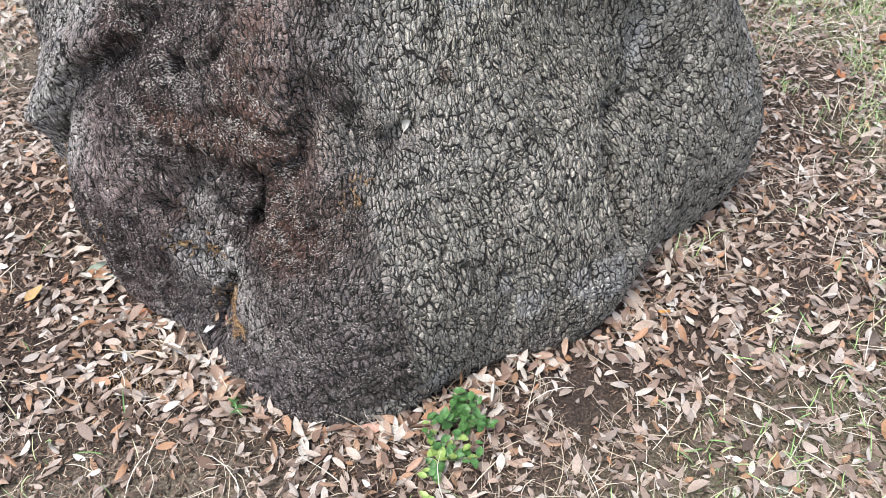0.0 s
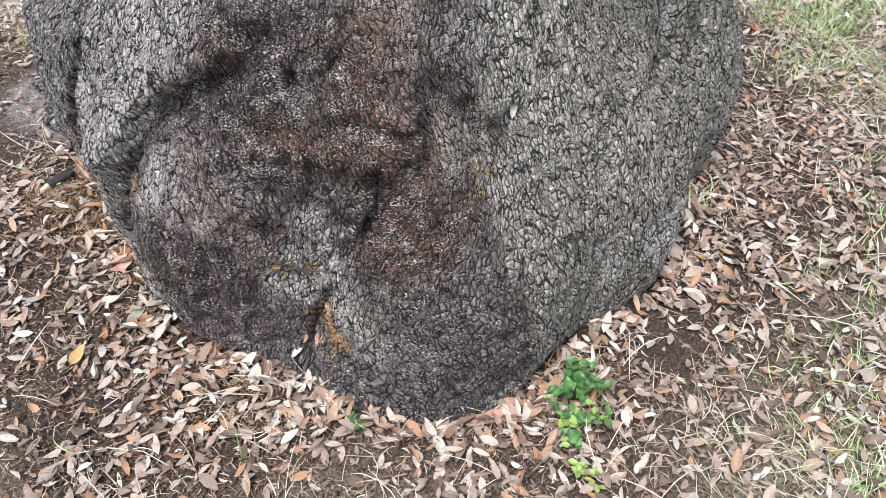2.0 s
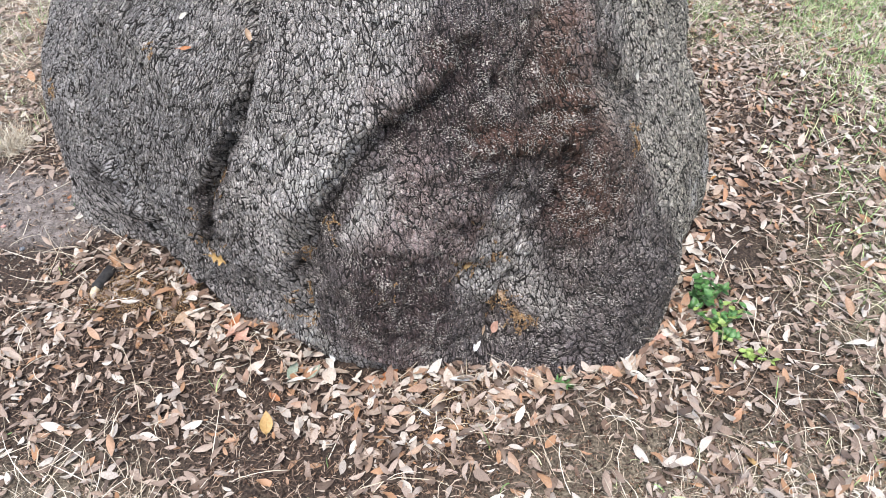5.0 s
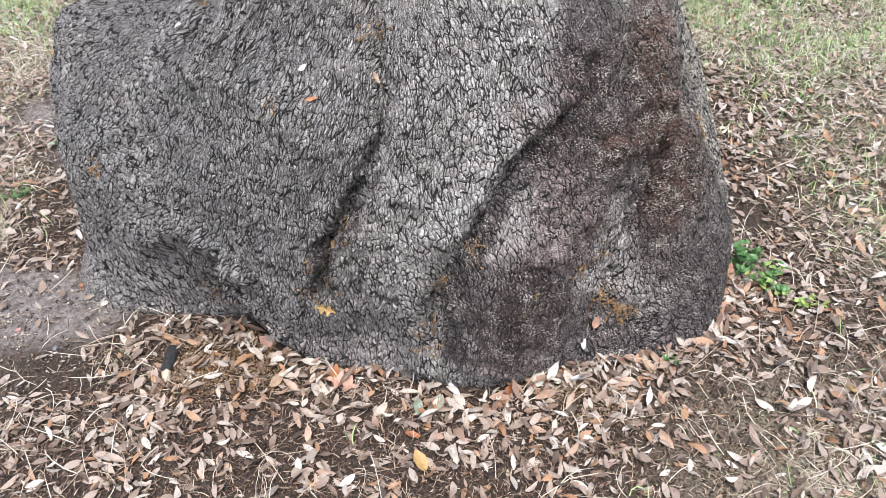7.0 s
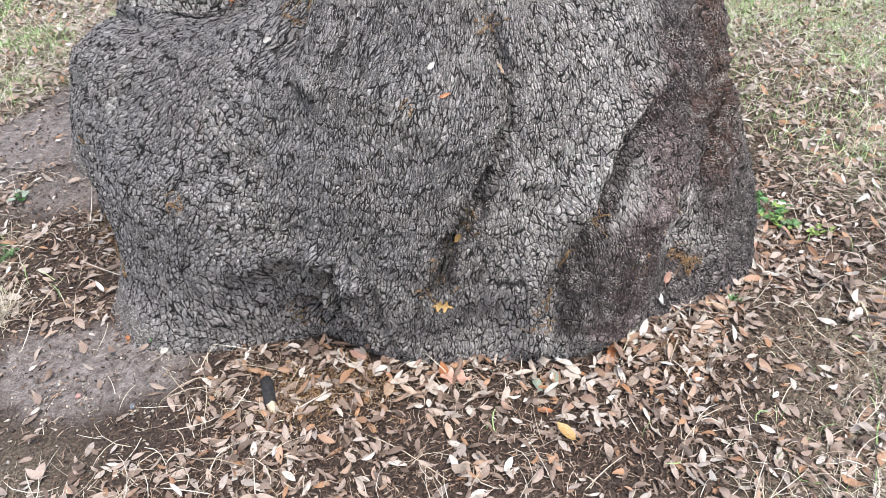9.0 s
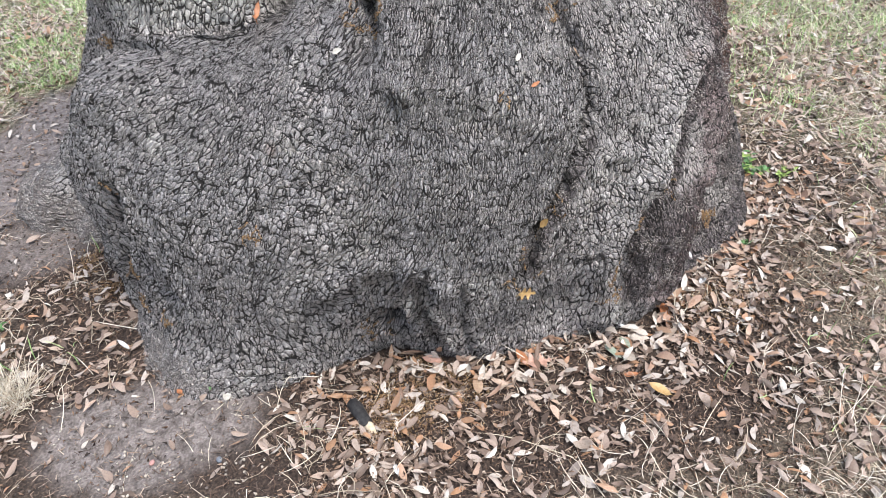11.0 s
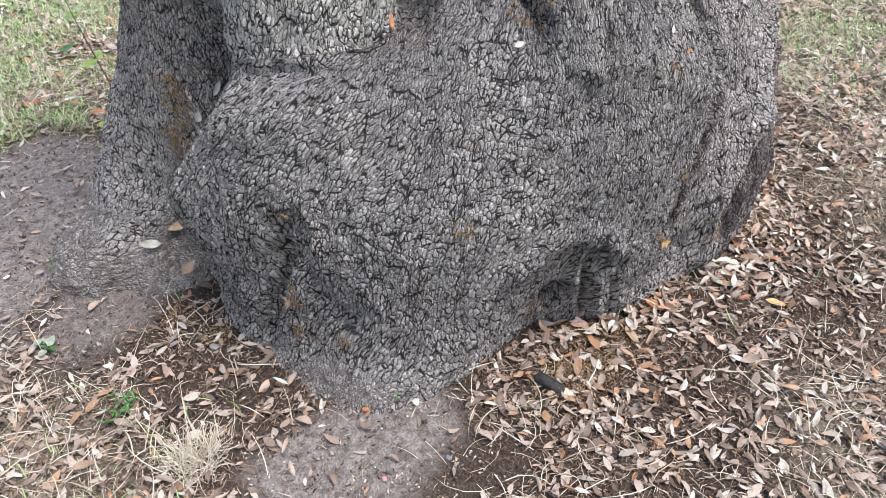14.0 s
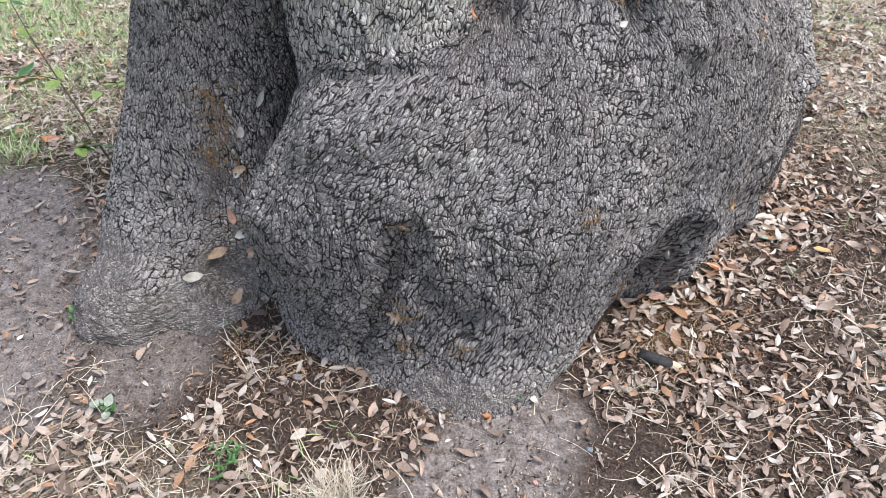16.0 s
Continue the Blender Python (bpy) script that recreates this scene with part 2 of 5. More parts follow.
# ---- end of form ----
def patch(x, y, cx, cy, rx, ry, turn=0.0, soft=0.35):
    """1 inside an uneven oval on the ground, 0 outside."""
    c, n = math.cos(radians(turn)), math.sin(radians(turn))
    u, v = (x - cx) * c + (y - cy) * n, -(x - cx) * n + (y - cy) * c
    p = np.stack([x, y, np.zeros_like(x)], 1)
    r = np.hypot(u / rx, v / ry) + 0.22 * value_noise(p, 0.16, 31) + 0.12 * value_noise(p, 0.05, 32)
    return 1 - smooth(1 - soft, 1 + soft, r)


def bare(x, y):
    """Trodden pale earth."""
    a = patch(x, y, -1.25, 2.66, 0.16, 0.25, 12, 0.25)
    b = patch(x, y, 0.02, 3.70, 0.75, 0.30, -4, 0.3)
    c = 0.75 * patch(x, y, -0.50, 3.36, 0.17, 0.22, 30)
    return np.maximum(np.maximum(a, b), c)


def dark_soil(x, y):
    """Open dark earth with little on it."""
    a = patch(x, y, 0.34, 1.02, 0.10, 0.09)
    b = patch(x, y, -0.52, 3.32, 0.20, 0.26, 30)
    c = patch(x, y, -1.38, 2.62, 0.30, 0.34, 20)
    return np.maximum(np.maximum(a, b), np.maximum(c, bare(x, y)))


def grassy(x, y):
    """How far the lawn has kept its grass: none near the trunk, more farther out."""
    p = np.stack([x, y, np.zeros_like(x)], 1)
    r = np.hypot((x + 0.15) * 0.9, y - 2.1) + 0.25 * value_noise(p, 0.5, 33)
    away = smooth(1.2, 2.0, r)
    return away * (1 - bare(x, y))


def clumps(x, y, size, seed):
    return value_noise(np.stack([x, y, np.zeros_like(x)], 1), size, seed)


def lush(x, y):
    """Greener on the far side of the tree."""
    far = 0.4 * smooth(2.6, 4.0, np.hypot(x - 0.2, y - 2.2))
    return far + (1 - far) * 0.05 + (1 - far) * 0.95 * smooth(0.15, 1.35, x + 0.3 * np.abs(y - 2.2)) * (0.3 + 0.7 * smooth(0.6, 2.4, y + 0.4 * clumps(x, y, 0.4, 76)))


def ground_height(x, y):
    """The lie of the ground."""
    p = np.stack([x, y, np.zeros_like(x)], 1)
    z = -0.027 + 0.013 * (x + 0.64) - 0.0155 * (y - 1.64)
    z = np.clip(z, -0.12, 0.08)
    rough = 1 - 0.7 * bare(x, y)
    z = z - 0.012 * dark_soil(x, y)
    return z + 0.010 * value_noise(p, 0.45, 3) + rough * (0.006 * value_noise(p, 0.13, 4) + 0.004 * value_noise(p, 0.05, 5))


# ---- materials ----


def material(name, build):
    m = bpy.data.materials.new(name)
    m.use_nodes = True
    build(m.node_tree.nodes, m.node_tree.links, m.node_tree.nodes["Principled BSDF"])
    return m


def ramp(n, stops):
    r = n.new("ShaderNodeValToRGB")
    e = r.color_ramp.elements
    while len(e) < len(stops):
        e.new(0.5)
    for k, (at, colour) in zip(e, stops):
        k.position, k.color = at, (*colour, 1)
    return r


def noise_node(n, l, scale, detail=4.0, vector=None):
    t = n.new("ShaderNodeTexNoise")
    t.inputs["Scale"].default_value, t.inputs["Detail"].default_value = scale, detail
    if vector is None:
        vector = n.new("ShaderNodeTexCoord").outputs["Object"]
    l.new(vector, t.inputs["Vector"])
    return t


def mix(n, l, factor, a, b, blend="MIX"):
    m = n.new("ShaderNodeMix")
    m.data_type, m.blend_type = "RGBA", blend
    for socket, v in ((m.inputs[0], factor), (m.inputs[6], a), (m.inputs[7], b)):
        if isinstance(v, (int, float)):
            socket.default_value = v
        elif isinstance(v, tuple):
            socket.default_value = (*v, 1)
        else:
            l.new(v, socket)
    return m.outputs[2]


def bump(n, l, b, height, strength, distance):
    k = n.new("ShaderNodeBump")
    k.inputs["Strength"].default_value, k.inputs["Distance"].default_value = strength, distance
    l.new(height, k.inputs["Height"])
    l.new(k.outputs[0], b.inputs["Normal"])


def attribute(n, name):
    a = n.new("ShaderNodeAttribute")
    a.attribute_name = name
    return a.outputs["Fac"]


def maths(n, l, how, a, b=0.0, clamp=False):
    m = n.new("ShaderNodeMath")
    m.operation, m.use_clamp = how, clamp
    for socket, v in ((m.inputs[0], a), (m.inputs[1], b)):
        if isinstance(v, (int, float)):
            socket.default_value = v
        else:
            l.new(v, socket)
    return m.outputs[0]


def step_up(n, l, value, lo, hi):
    m = n.new("ShaderNodeMapRange")
    m.interpolation_type = "SMOOTHSTEP"
    l.new(value, m.inputs[0])
    m.inputs[1].default_value, m.inputs[2].default_value = lo, hi
    return m.outputs[0]


def bark_nodes(n, l, b):
    fine, mid, wide = noise_node(n, l, 420, 5), noise_node(n, l, 60, 5), noise_node(n, l, 5, 6)
    broad = noise_node(n, l, 1.9, 2)
    fissure, wet_shade, red, pale, moss, dust, flank_tone, crust = (attribute(n, k) for k in ("fissure", "wet_shade", "red", "pale", "moss", "dust", "flank_tone", "crust"))
    # coordinates that run round the stem and up it, bent so that no crack is straight
    skin_at = n.new("ShaderNodeAttribute")
    skin_at.attribute_name = "skin"

    def bent(amount, size, detail, base=None):
        k = noise_node(n, l, size, detail)
        return mix(n, l, 1.0, base or skin_at.outputs["Vector"], mix(n, l, 1.0, mix(n, l, 1.0, k.outputs["Color"], (0.5, 0.5, 0.5), "SUBTRACT"), (amount,) * 3, "MULTIPLY"), "ADD")

    def cell_edges(vector, wide_by, tall_by, feature="DISTANCE_TO_EDGE"):
        m = n.new("ShaderNodeMapping")
        m.inputs["Scale"].default_value = (1 / wide_by, 1 / tall_by, 0)
        l.new(vector, m.inputs["Vector"])
        c = n.new("ShaderNodeTexVoronoi")
        c.voronoi_dimensions, c.feature = "2D", feature
        c.inputs["Scale"].default_value, c.inputs["Randomness"].default_value = 1.0, 0.95
        l.new(m.outputs[0], c.inputs["Vector"])
        return c

    way = bent(0.006, 210, 4, bent(0.010, 52, 2))
    plates, which = cell_edges(way, 0.0098, 0.0215), cell_edges(way, 0.0098, 0.0215, "F1")
    chips = cell_edges(bent(0.008, 110, 3), 0.0050, 0.0085)
    furrows = cell_edges(bent(0.005, 210, 4, bent(0.016, 34, 3)), 0.018, 0.075)
    tell = n.new("ShaderNodeSeparateColor")
    l.new(which.outputs["Color"], tell.inputs[0])
    ident = tell.outputs[0]
    # cracks gape here and close there
    gape = maths(n, l, "ADD", 0.030, maths(n, l, "MULTIPLY", step_up(n, l, noise_node(n, l, 38, 4).outputs[0], 0.34, 0.66), 0.115))
    gape = maths(n, l, "MULTIPLY", gape, maths(n, l, "SUBTRACT", 1.0, maths(n, l, "MULTIPLY", crust, 0.15)))
    on_plate = maths(n, l, "DIVIDE", plates.outputs["Distance"], gape, clamp=True)
    on_ridge = maths(n, l, "DIVIDE", furrows.outputs["Distance"], maths(n, l, "MULTIPLY", gape, 0.75), clamp=True)
    on_plate = maths(n, l, "MINIMUM", on_plate, on_ridge)
    dome = maths(n, l, "MINIMUM", step_up(n, l, plates.outputs["Distance"], 0.0, 0.30), maths(n, l, "ADD", on_ridge, 0.2))
    on_chip = step_up(n, l, chips.outputs["Distance"], 0.01, 0.10)
    chip_here = step_up(n, l, noise_node(n, l, 30, 3).outputs[0], 0.42, 0.60)
    chip_line = maths(n, l, "MULTIPLY", maths(n, l, "SUBTRACT", 1.0, on_chip), chip_here)
    # fibres that run up the bark
    drawn = n.new("ShaderNodeMapping")
    drawn.inputs["Scale"].default_value = (1, 0.22, 0)
    l.new(bent(0.02, 60, 3), drawn.inputs["Vector"])
    streak = noise_node(n, l, 190, 5, drawn.outputs[0])
    # weathered plates, each a little different
    tone = ramp(n, [(0.20, (0.10, 0.093, 0.090)), (0.36, (0.27, 0.252, 0.245)), (0.52, (0.53, 0.495, 0.48)), (0.68, (0.78, 0.73, 0.71)), (0.88, (0.92, 0.87, 0.845))])
    v = maths(n, l, "ADD", maths(n, l, "ADD", maths(n, l, "MULTIPLY", ident, 0.20), maths(n, l, "MULTIPLY", streak.outputs[0], 0.45)), maths(n, l, "ADD", maths(n, l, "MULTIPLY", wide.outputs[0], 0.3), maths(n, l, "MULTIPLY", broad.outputs[0], 0.3)))
    v = maths(n, l, "ADD", v, maths(n, l, "MULTIPLY", maths(n, l, "SUBTRACT", fine.outputs[0], 0.56), 1.5), clamp=True)
    l.new(v, tone.inputs[0])
    c = tone.outputs[0]
    # algae tint and bleached lichen
    c = mix(n, l, maths(n, l, "MULTIPLY", moss, 0.85), c, mix(n, l, 1.0, c, (0.91, 0.90, 0.77), "MULTIPLY"))
    lichen = maths(n, l, "MULTIPLY", step_up(n, l, mid.outputs[0], 0.45, 0.62), pale)
    c = mix(n, l, maths(n, l, "MULTIPLY", lichen, 0.75), c, (0.54, 0.52, 0.475))
    c = mix(n, l, maths(n, l, "MULTIPLY", step_up(n, l, pale, 0.8, 0.95), 0.75), c, mix(n, l, streak.outputs[0], (0.52, 0.50, 0.48), (0.86, 0.84, 0.81)))
    # darker, cooler bark on the burl's flank and the dark stem, in patches
    c = mix(n, l, maths(n, l, "MULTIPLY", flank_tone, step_up(n, l, wide.outputs[0], 0.2, 0.6)), c, mix(n, l, 1.0, c, (0.60, 0.615, 0.635), "MULTIPLY"))
    # the weeping wound: black stains, red rot, plus shade painted into seams and lip
    stain_shade = maths(n, l, "MULTIPLY", wet_shade, step_up(n, l, wide.outputs[0], 0.1, 0.38))
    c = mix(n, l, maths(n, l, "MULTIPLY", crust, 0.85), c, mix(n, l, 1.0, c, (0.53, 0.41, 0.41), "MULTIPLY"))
    c = mix(n, l, maths(n, l, "MULTIPLY", stain_shade, 0.92), c, mix(n, l, 1.0, c, (0.24, 0.21, 0.22), "MULTIPLY"))
    rot = maths(n, l, "MULTIPLY", red, step_up(n, l, maths(n, l, "ADD", maths(n, l, "MULTIPLY", mid.outputs[0], 0.5), maths(n, l, "MULTIPLY", wide.outputs[0], 0.5)), 0.36, 0.52))
    c = mix(n, l, maths(n, l, "MULTIPLY", rot, 0.56), c, mix(n, l, streak.outputs[0], (0.028, 0.011, 0.008), (0.33, 0.145, 0.075)))
    # dry soil on the root
    film = maths(n, l, "MULTIPLY", dust, step_up(n, l, mid.outputs[0], 0.2, 0.5))
    c = mix(n, l, maths(n, l, "MULTIPLY", film, 0.85), c, mix(n, l, step_up(n, l, maths(n, l, "ADD", maths(n, l, "MULTIPLY", fine.outputs[0], 0.6), maths(n, l, "MULTIPLY", mid.outputs[0], 0.4)), 0.36, 0.64), (0.055, 0.046, 0.042), (0.30, 0.262, 0.24)))
    # the cracks show the dark inner bark, blackened further with painted shade
    c = mix(n, l, maths(n, l, "MULTIPLY", chip_line, 0.5), c, (0.022, 0.018, 0.016))
    open_crack = maths(n, l, "MAXIMUM", maths(n, l, "SUBTRACT", 1.0, on_plate), fissure)
    open_crack = maths(n, l, "MULTIPLY", open_crack, maths(n, l, "SUBTRACT", 1.0, maths(n, l, "MULTIPLY", dust, 0.75)))
    c = mix(n, l, maths(n, l, "MULTIPLY", step_up(n, l, open_crack, 0.10, 0.6), 0.96), c, (0.010, 0.008, 0.007))
    # crumbs of lichen and old bark
    flat_skin = n.new("ShaderNodeMapping")
    flat_skin.inputs["Scale"].default_value = (0.8, 0.95, 0)
    l.new(bent(0.006, 90, 2), flat_skin.inputs["Vector"])
    fleck, flake = noise_node(n, l, 330, 3, flat_skin.outputs[0]), noise_node(n, l, 140, 5, flat_skin.outputs[0])
    many = maths(n, l, "ADD", maths(n, l, "MULTIPLY", maths(n, l, "ADD", maths(n, l, "MULTIPLY", crust, 0.022), maths(n, l, "MULTIPLY", wet_shade, 0.02)), 1.0), maths(n, l, "MULTIPLY", wide.outputs[0], 0.10))
    many = maths(n, l, "ADD", many, maths(n, l, "MULTIPLY", maths(n, l, "SUBTRACT", noise_node(n, l, 26, 3).outputs[0], 0.5), 0.40))
    many = maths(n, l, "ADD", many, maths(n, l, "SUBTRACT", maths(n, l, "MULTIPLY", dust, 0.05), maths(n, l, "MULTIPLY", flank_tone, 0.02)))
    dots = step_up(n, l, maths(n, l, "ADD", fleck.outputs[0], many), 0.67, 0.71)
    dots = maths(n, l, "MAXIMUM", dots, step_up(n, l, maths(n, l, "ADD", flake.outputs[0], many), 0.735, 0.775))
    c = mix(n, l, maths(n, l, "MULTIPLY", dots, 0.85), c, (0.68, 0.635, 0.59))
    l.new(c, b.inputs["Base Color"])
    l.new(maths(n, l, "SUBTRACT", 0.86, maths(n, l, "MULTIPLY", stain_shade, 0.30)), b.inputs["Roughness"])
    h = maths(n, l, "ADD", maths(n, l, "MULTIPLY", fine.outputs[0], 0.9), maths(n, l, "MULTIPLY", streak.outputs[0], 0.5))
    h = maths(n, l, "ADD", h, maths(n, l, "ADD", maths(n, l, "MULTIPLY", maths(n, l, "SUBTRACT", 1.0, open_crack), 0.7), maths(n, l, "MULTIPLY", dome, 1.5)))
    h = maths(n, l, "ADD", h, maths(n, l, "MULTIPLY", maths(n, l, "SUBTRACT", 1.0, chip_line), 0.5))
    h = maths(n, l, "ADD", h, maths(n, l, "ADD", maths(n, l, "MULTIPLY", dots, 0.3), maths(n, l, "MULTIPLY", ident, 0.45)))
    bump(n, l, b, h, 1.0, 0.006)


def ground_nodes(n, l, b):
    b.inputs["Roughness"].default_value = 0.95
    t, g, w = noise_node(n, l, 160, 8), noise_node(n, l, 38, 5), noise_node(n, l, 4, 3)
    c = ramp(n, [(0.3, (0.014, 0.010, 0.008)), (0.5, (0.050, 0.034, 0.026)), (0.75, (0.14, 0.098, 0.075))])
    l.new(t.outputs[0], c.inputs[0])
    lawn = ramp(n, [(0.3, (0.05, 0.065, 0.025)), (0.45, (0.18, 0.26, 0.09)), (0.58, (0.34, 0.44, 0.17)), (0.72, (0.56, 0.53, 0.36))])
    l.new(maths(n, l, "ADD", maths(n, l, "MULTIPLY", t.outputs[0], 0.6), maths(n, l, "MULTIPLY", w.outputs[0], 0.4)), lawn.inputs[0])
    earth = ramp(n, [(0.3, (0.085, 0.070, 0.064)), (0.48, (0.185, 0.161, 0.150)), (0.7, (0.41, 0.365, 0.343))])
    l.new(maths(n, l, "ADD", maths(n, l, "MULTIPLY", t.outputs[0], 0.5), maths(n, l, "MULTIPLY", g.outputs[0], 0.5)), earth.inputs[0])
    thatch = ramp(n, [(0.3, (0.09, 0.072, 0.055)), (0.5, (0.36, 0.305, 0.225)), (0.7, (0.62, 0.56, 0.44))])
    l.new(t.outputs[0], thatch.inputs[0])
    turf = mix(n, l, maths(n, l, "MULTIPLY", attribute(n, "lush"), 0.75), thatch.outputs[0], lawn.outputs[0])
    col = mix(n, l, maths(n, l, "MULTIPLY", attribute(n, "lawn"), 0.85), c.outputs[0], turf)
    worn = maths(n, l, "MULTIPLY", attribute(n, "bare"), step_up(n, l, g.outputs[0], 0.15, 0.42))
    col = mix(n, l, worn, col, earth.outputs[0])
    l.new(col, b.inputs["Base Color"])
    bump(n, l, b, maths(n, l, "ADD", t.outputs[0], g.outputs[0]), 0.9, 0.008)


def scattered(stops, rough=0.6, grain=300):
    """Nodes for many small pieces in one mesh: each takes its own colour from the stops."""

    def build(n, l, b):
        g = n.new("ShaderNodeNewGeometry")
        c = ramp(n, stops)
        l.new(g.outputs["Random Per Island"], c.inputs[0])
        t, s = noise_node(n, l, grain, 3), noise_node(n, l, grain / 5, 2)
        col = mix(n, l, 0.55, c.outputs[0], mix(n, l, 1.0, c.outputs[0], ramped(n, l, t), "MULTIPLY"))
        col = mix(n, l, maths(n, l, "MULTIPLY", step_up(n, l, s.outputs[0], 0.55, 0.7), 0.35), col, mix(n, l, 1.0, col, (0.55, 0.45, 0.38), "MULTIPLY"))
        l.new(col, b.inputs["Base Color"])
        b.inputs["Roughness"].default_value = rough
        bump(n, l, b, t.outputs[0], 0.4, 0.001)

    return build


def ramped(n, l, t):
    r = ramp(n, [(0.3, (0.55, 0.52, 0.50)), (0.65, (1.0, 1.0, 1.0))])
    l.new(t.outputs[0], r.inputs[0])
    return r.outputs[0]


BARK = material("holm_oak_bark", bark_nodes)
SOIL = material("soil", ground_nodes)
LITTER = material("dry_leaf", scattered([(0.0, (0.10, 0.071, 0.055)), (0.2, (0.25, 0.182, 0.142)), (0.42, (0.40, 0.312, 0.257)), (0.62, (0.52, 0.436, 0.373)), (0.70, (0.45, 0.25, 0.135)), (0.75, (0.38, 0.235, 0.145)), (0.80, (0.31, 0.258, 0.224)), (0.92, (0.57, 0.515, 0.46)), (1.0, (0.72, 0.68, 0.62))], 0.55))
STRAW = material("dry_grass", scattered([(0.0, (0.46, 0.39, 0.28)), (0.5, (0.70, 0.63, 0.51)), (1.0, (0.86, 0.82, 0.72))], 0.6))
GRASS = material("grass_blade", scattered([(0.0, (0.20, 0.38, 0.12)), (0.45, (0.40, 0.60, 0.24)), (0.75, (0.57, 0.68, 0.36)), (1.0, (0.80, 0.76, 0.57))], 0.5))
CRUMB = material("mulch", scattered([(0.0, (0.03, 0.020, 0.016)), (0.35, (0.12, 0.074, 0.054)), (0.65, (0.29, 0.18, 0.115)), (0.85, (0.44, 0.31, 0.22)), (1.0, (0.62, 0.52, 0.43))], 0.9))
SEED = material("pale_seed", scattered([(0.0, (0.50, 0.43, 0.35)), (1.0, (0.74, 0.68, 0.60))], 0.6))

# ---- meshes from arrays ----


def mesh_of(name, verts, faces, mat, smooth_faces=True):
    """A mesh from an array of vertices and one of triangles or quads."""
    me = bpy.data.meshes.new(name)
    faces = np.asarray(faces, np.int32)
    n, k = faces.shape
    me.vertices.add(len(verts))
    me.vertices.foreach_set("co", np.ascontiguousarray(verts, np.float32).ravel())
    me.loops.add(n * k)
    me.loops.foreach_set("vertex_index", faces.ravel())
    me.polygons.add(n)
    me.polygons.foreach_set("loop_start", np.arange(0, n * k, k, dtype=np.int32))
    me.polygons.foreach_set("use_smooth", np.full(n, smooth_faces))
    me.update(calc_edges=True)
    if mat:
        me.materials.append(mat)
    return me


def give(me, name, values):
    me.attributes.new(name, "FLOAT", "POINT").data.foreach_set("value", np.ascontiguousarray(values, np.float32))


# ---- ground: one sheet ----
def ground_sheet():
    def axis(lo, hi, step, reach):
        inner = np.arange(lo, hi, step)
        out, s = [], step
        while not out or sum(out) < reach:
            s *= 1.35
            out.append(s)
        out = np.cumsum(out)
        return np.concatenate([lo - out[::-1], inner, inner[-1] + out])

    xs, ys = axis(-2.4, 3.2, 0.03, 150), axis(-0.8, 5.3, 0.03, 150)
    gx, gy = np.meshgrid(xs, ys, indexing="ij")
    x, y = gx.ravel().astype(np.float32), gy.ravel().astype(np.float32)
    z = ground_height(x, y)
    i = np.arange(len(x)).reshape(gx.shape)
    faces = np.stack([i[:-1, :-1], i[1:, :-1], i[1:, 1:], i[:-1, 1:]], -1).reshape(-1, 4)
    me = mesh_of("ground", np.stack([x, y, z], 1), faces, SOIL)
    give(me, "bare", bare(x, y))
    give(me, "lawn", grassy(x, y))
    give(me, "lush", lush(x, y))
    ob = new("ground", me)
    return tagged(ob, "brown leaf-strewn soil with thin grass around the tree", "ground", kind="structure")


ground = ground_sheet()


# ---- the tree's skin ----
def skin(field, lo, hi, step):
    """Quads over the zero surface of a field, on a grid of that step."""
    lo = np.array(lo, np.float32)
    count = [int(round((h - l) / step)) + 1 for l, h in zip(lo, hi)]
    g = np.stack(np.meshgrid(*[l + step * np.arange(c, dtype=np.float32) for l, c in zip(lo, count)], indexing="ij"), -1)
    f = np.concatenate([field(g[i].reshape(-1, 3)) for i in range(count[0])]).reshape(count).astype(np.float32)
    inside = f < 0
    tally = np.zeros([c - 1 for c in count], np.int8)
    corner = [(a, b, c) for a in (0, 1) for b in (0, 1) for c in (0, 1)]
    for a, b, c in corner:
        tally += inside[a : count[0] - 1 + a, b : count[1] - 1 + b, c : count[2] - 1 + c]
    active = np.argwhere((tally > 0) & (tally < 8))
    number = np.full(tally.shape, -1, np.int32)
    number[tuple(active.T)] = np.arange(len(active))
    total, hits = np.zeros((len(active), 3), np.float32), np.zeros(len(active), np.float32)
    for s in corner:
        for ax in range(3):
            if s[ax]:
                continue
            e = list(s)
            e[ax] = 1
            va, vb = f[tuple((active + s).T)], f[tuple((active + e).T)]
            cross = (va < 0) != (vb < 0)
            t = np.where(cross, va / np.where(cross, va - vb, 1), 0)
            q = np.array(s, np.float32) + t[:, None] * (np.array(e, np.float32) - np.array(s, np.float32))
            total += q * cross[:, None]
            hits += cross
    verts = lo + step * (active + total / hits[:, None])
    faces = []
    for ax in range(3):
        u, v = (ax + 1) % 3, (ax + 2) % 3
        a = np.moveaxis(inside, (ax, u, v), (0, 1, 2))
        idx = np.moveaxis(number, (ax, u, v), (0, 1, 2))
        here, there = a[:-1, 1:-1, 1:-1], a[1:, 1:-1, 1:-1]
        quad = np.stack([idx[:, :-1, :-1], idx[:, 1:, :-1], idx[:, 1:, 1:], idx[:, :-1, 1:]], -1)
        out, back = here & ~there, ~here & there
        faces += [quad[out], quad[back][:, ::-1]]
    return verts.astype(np.float32), np.concatenate(faces)


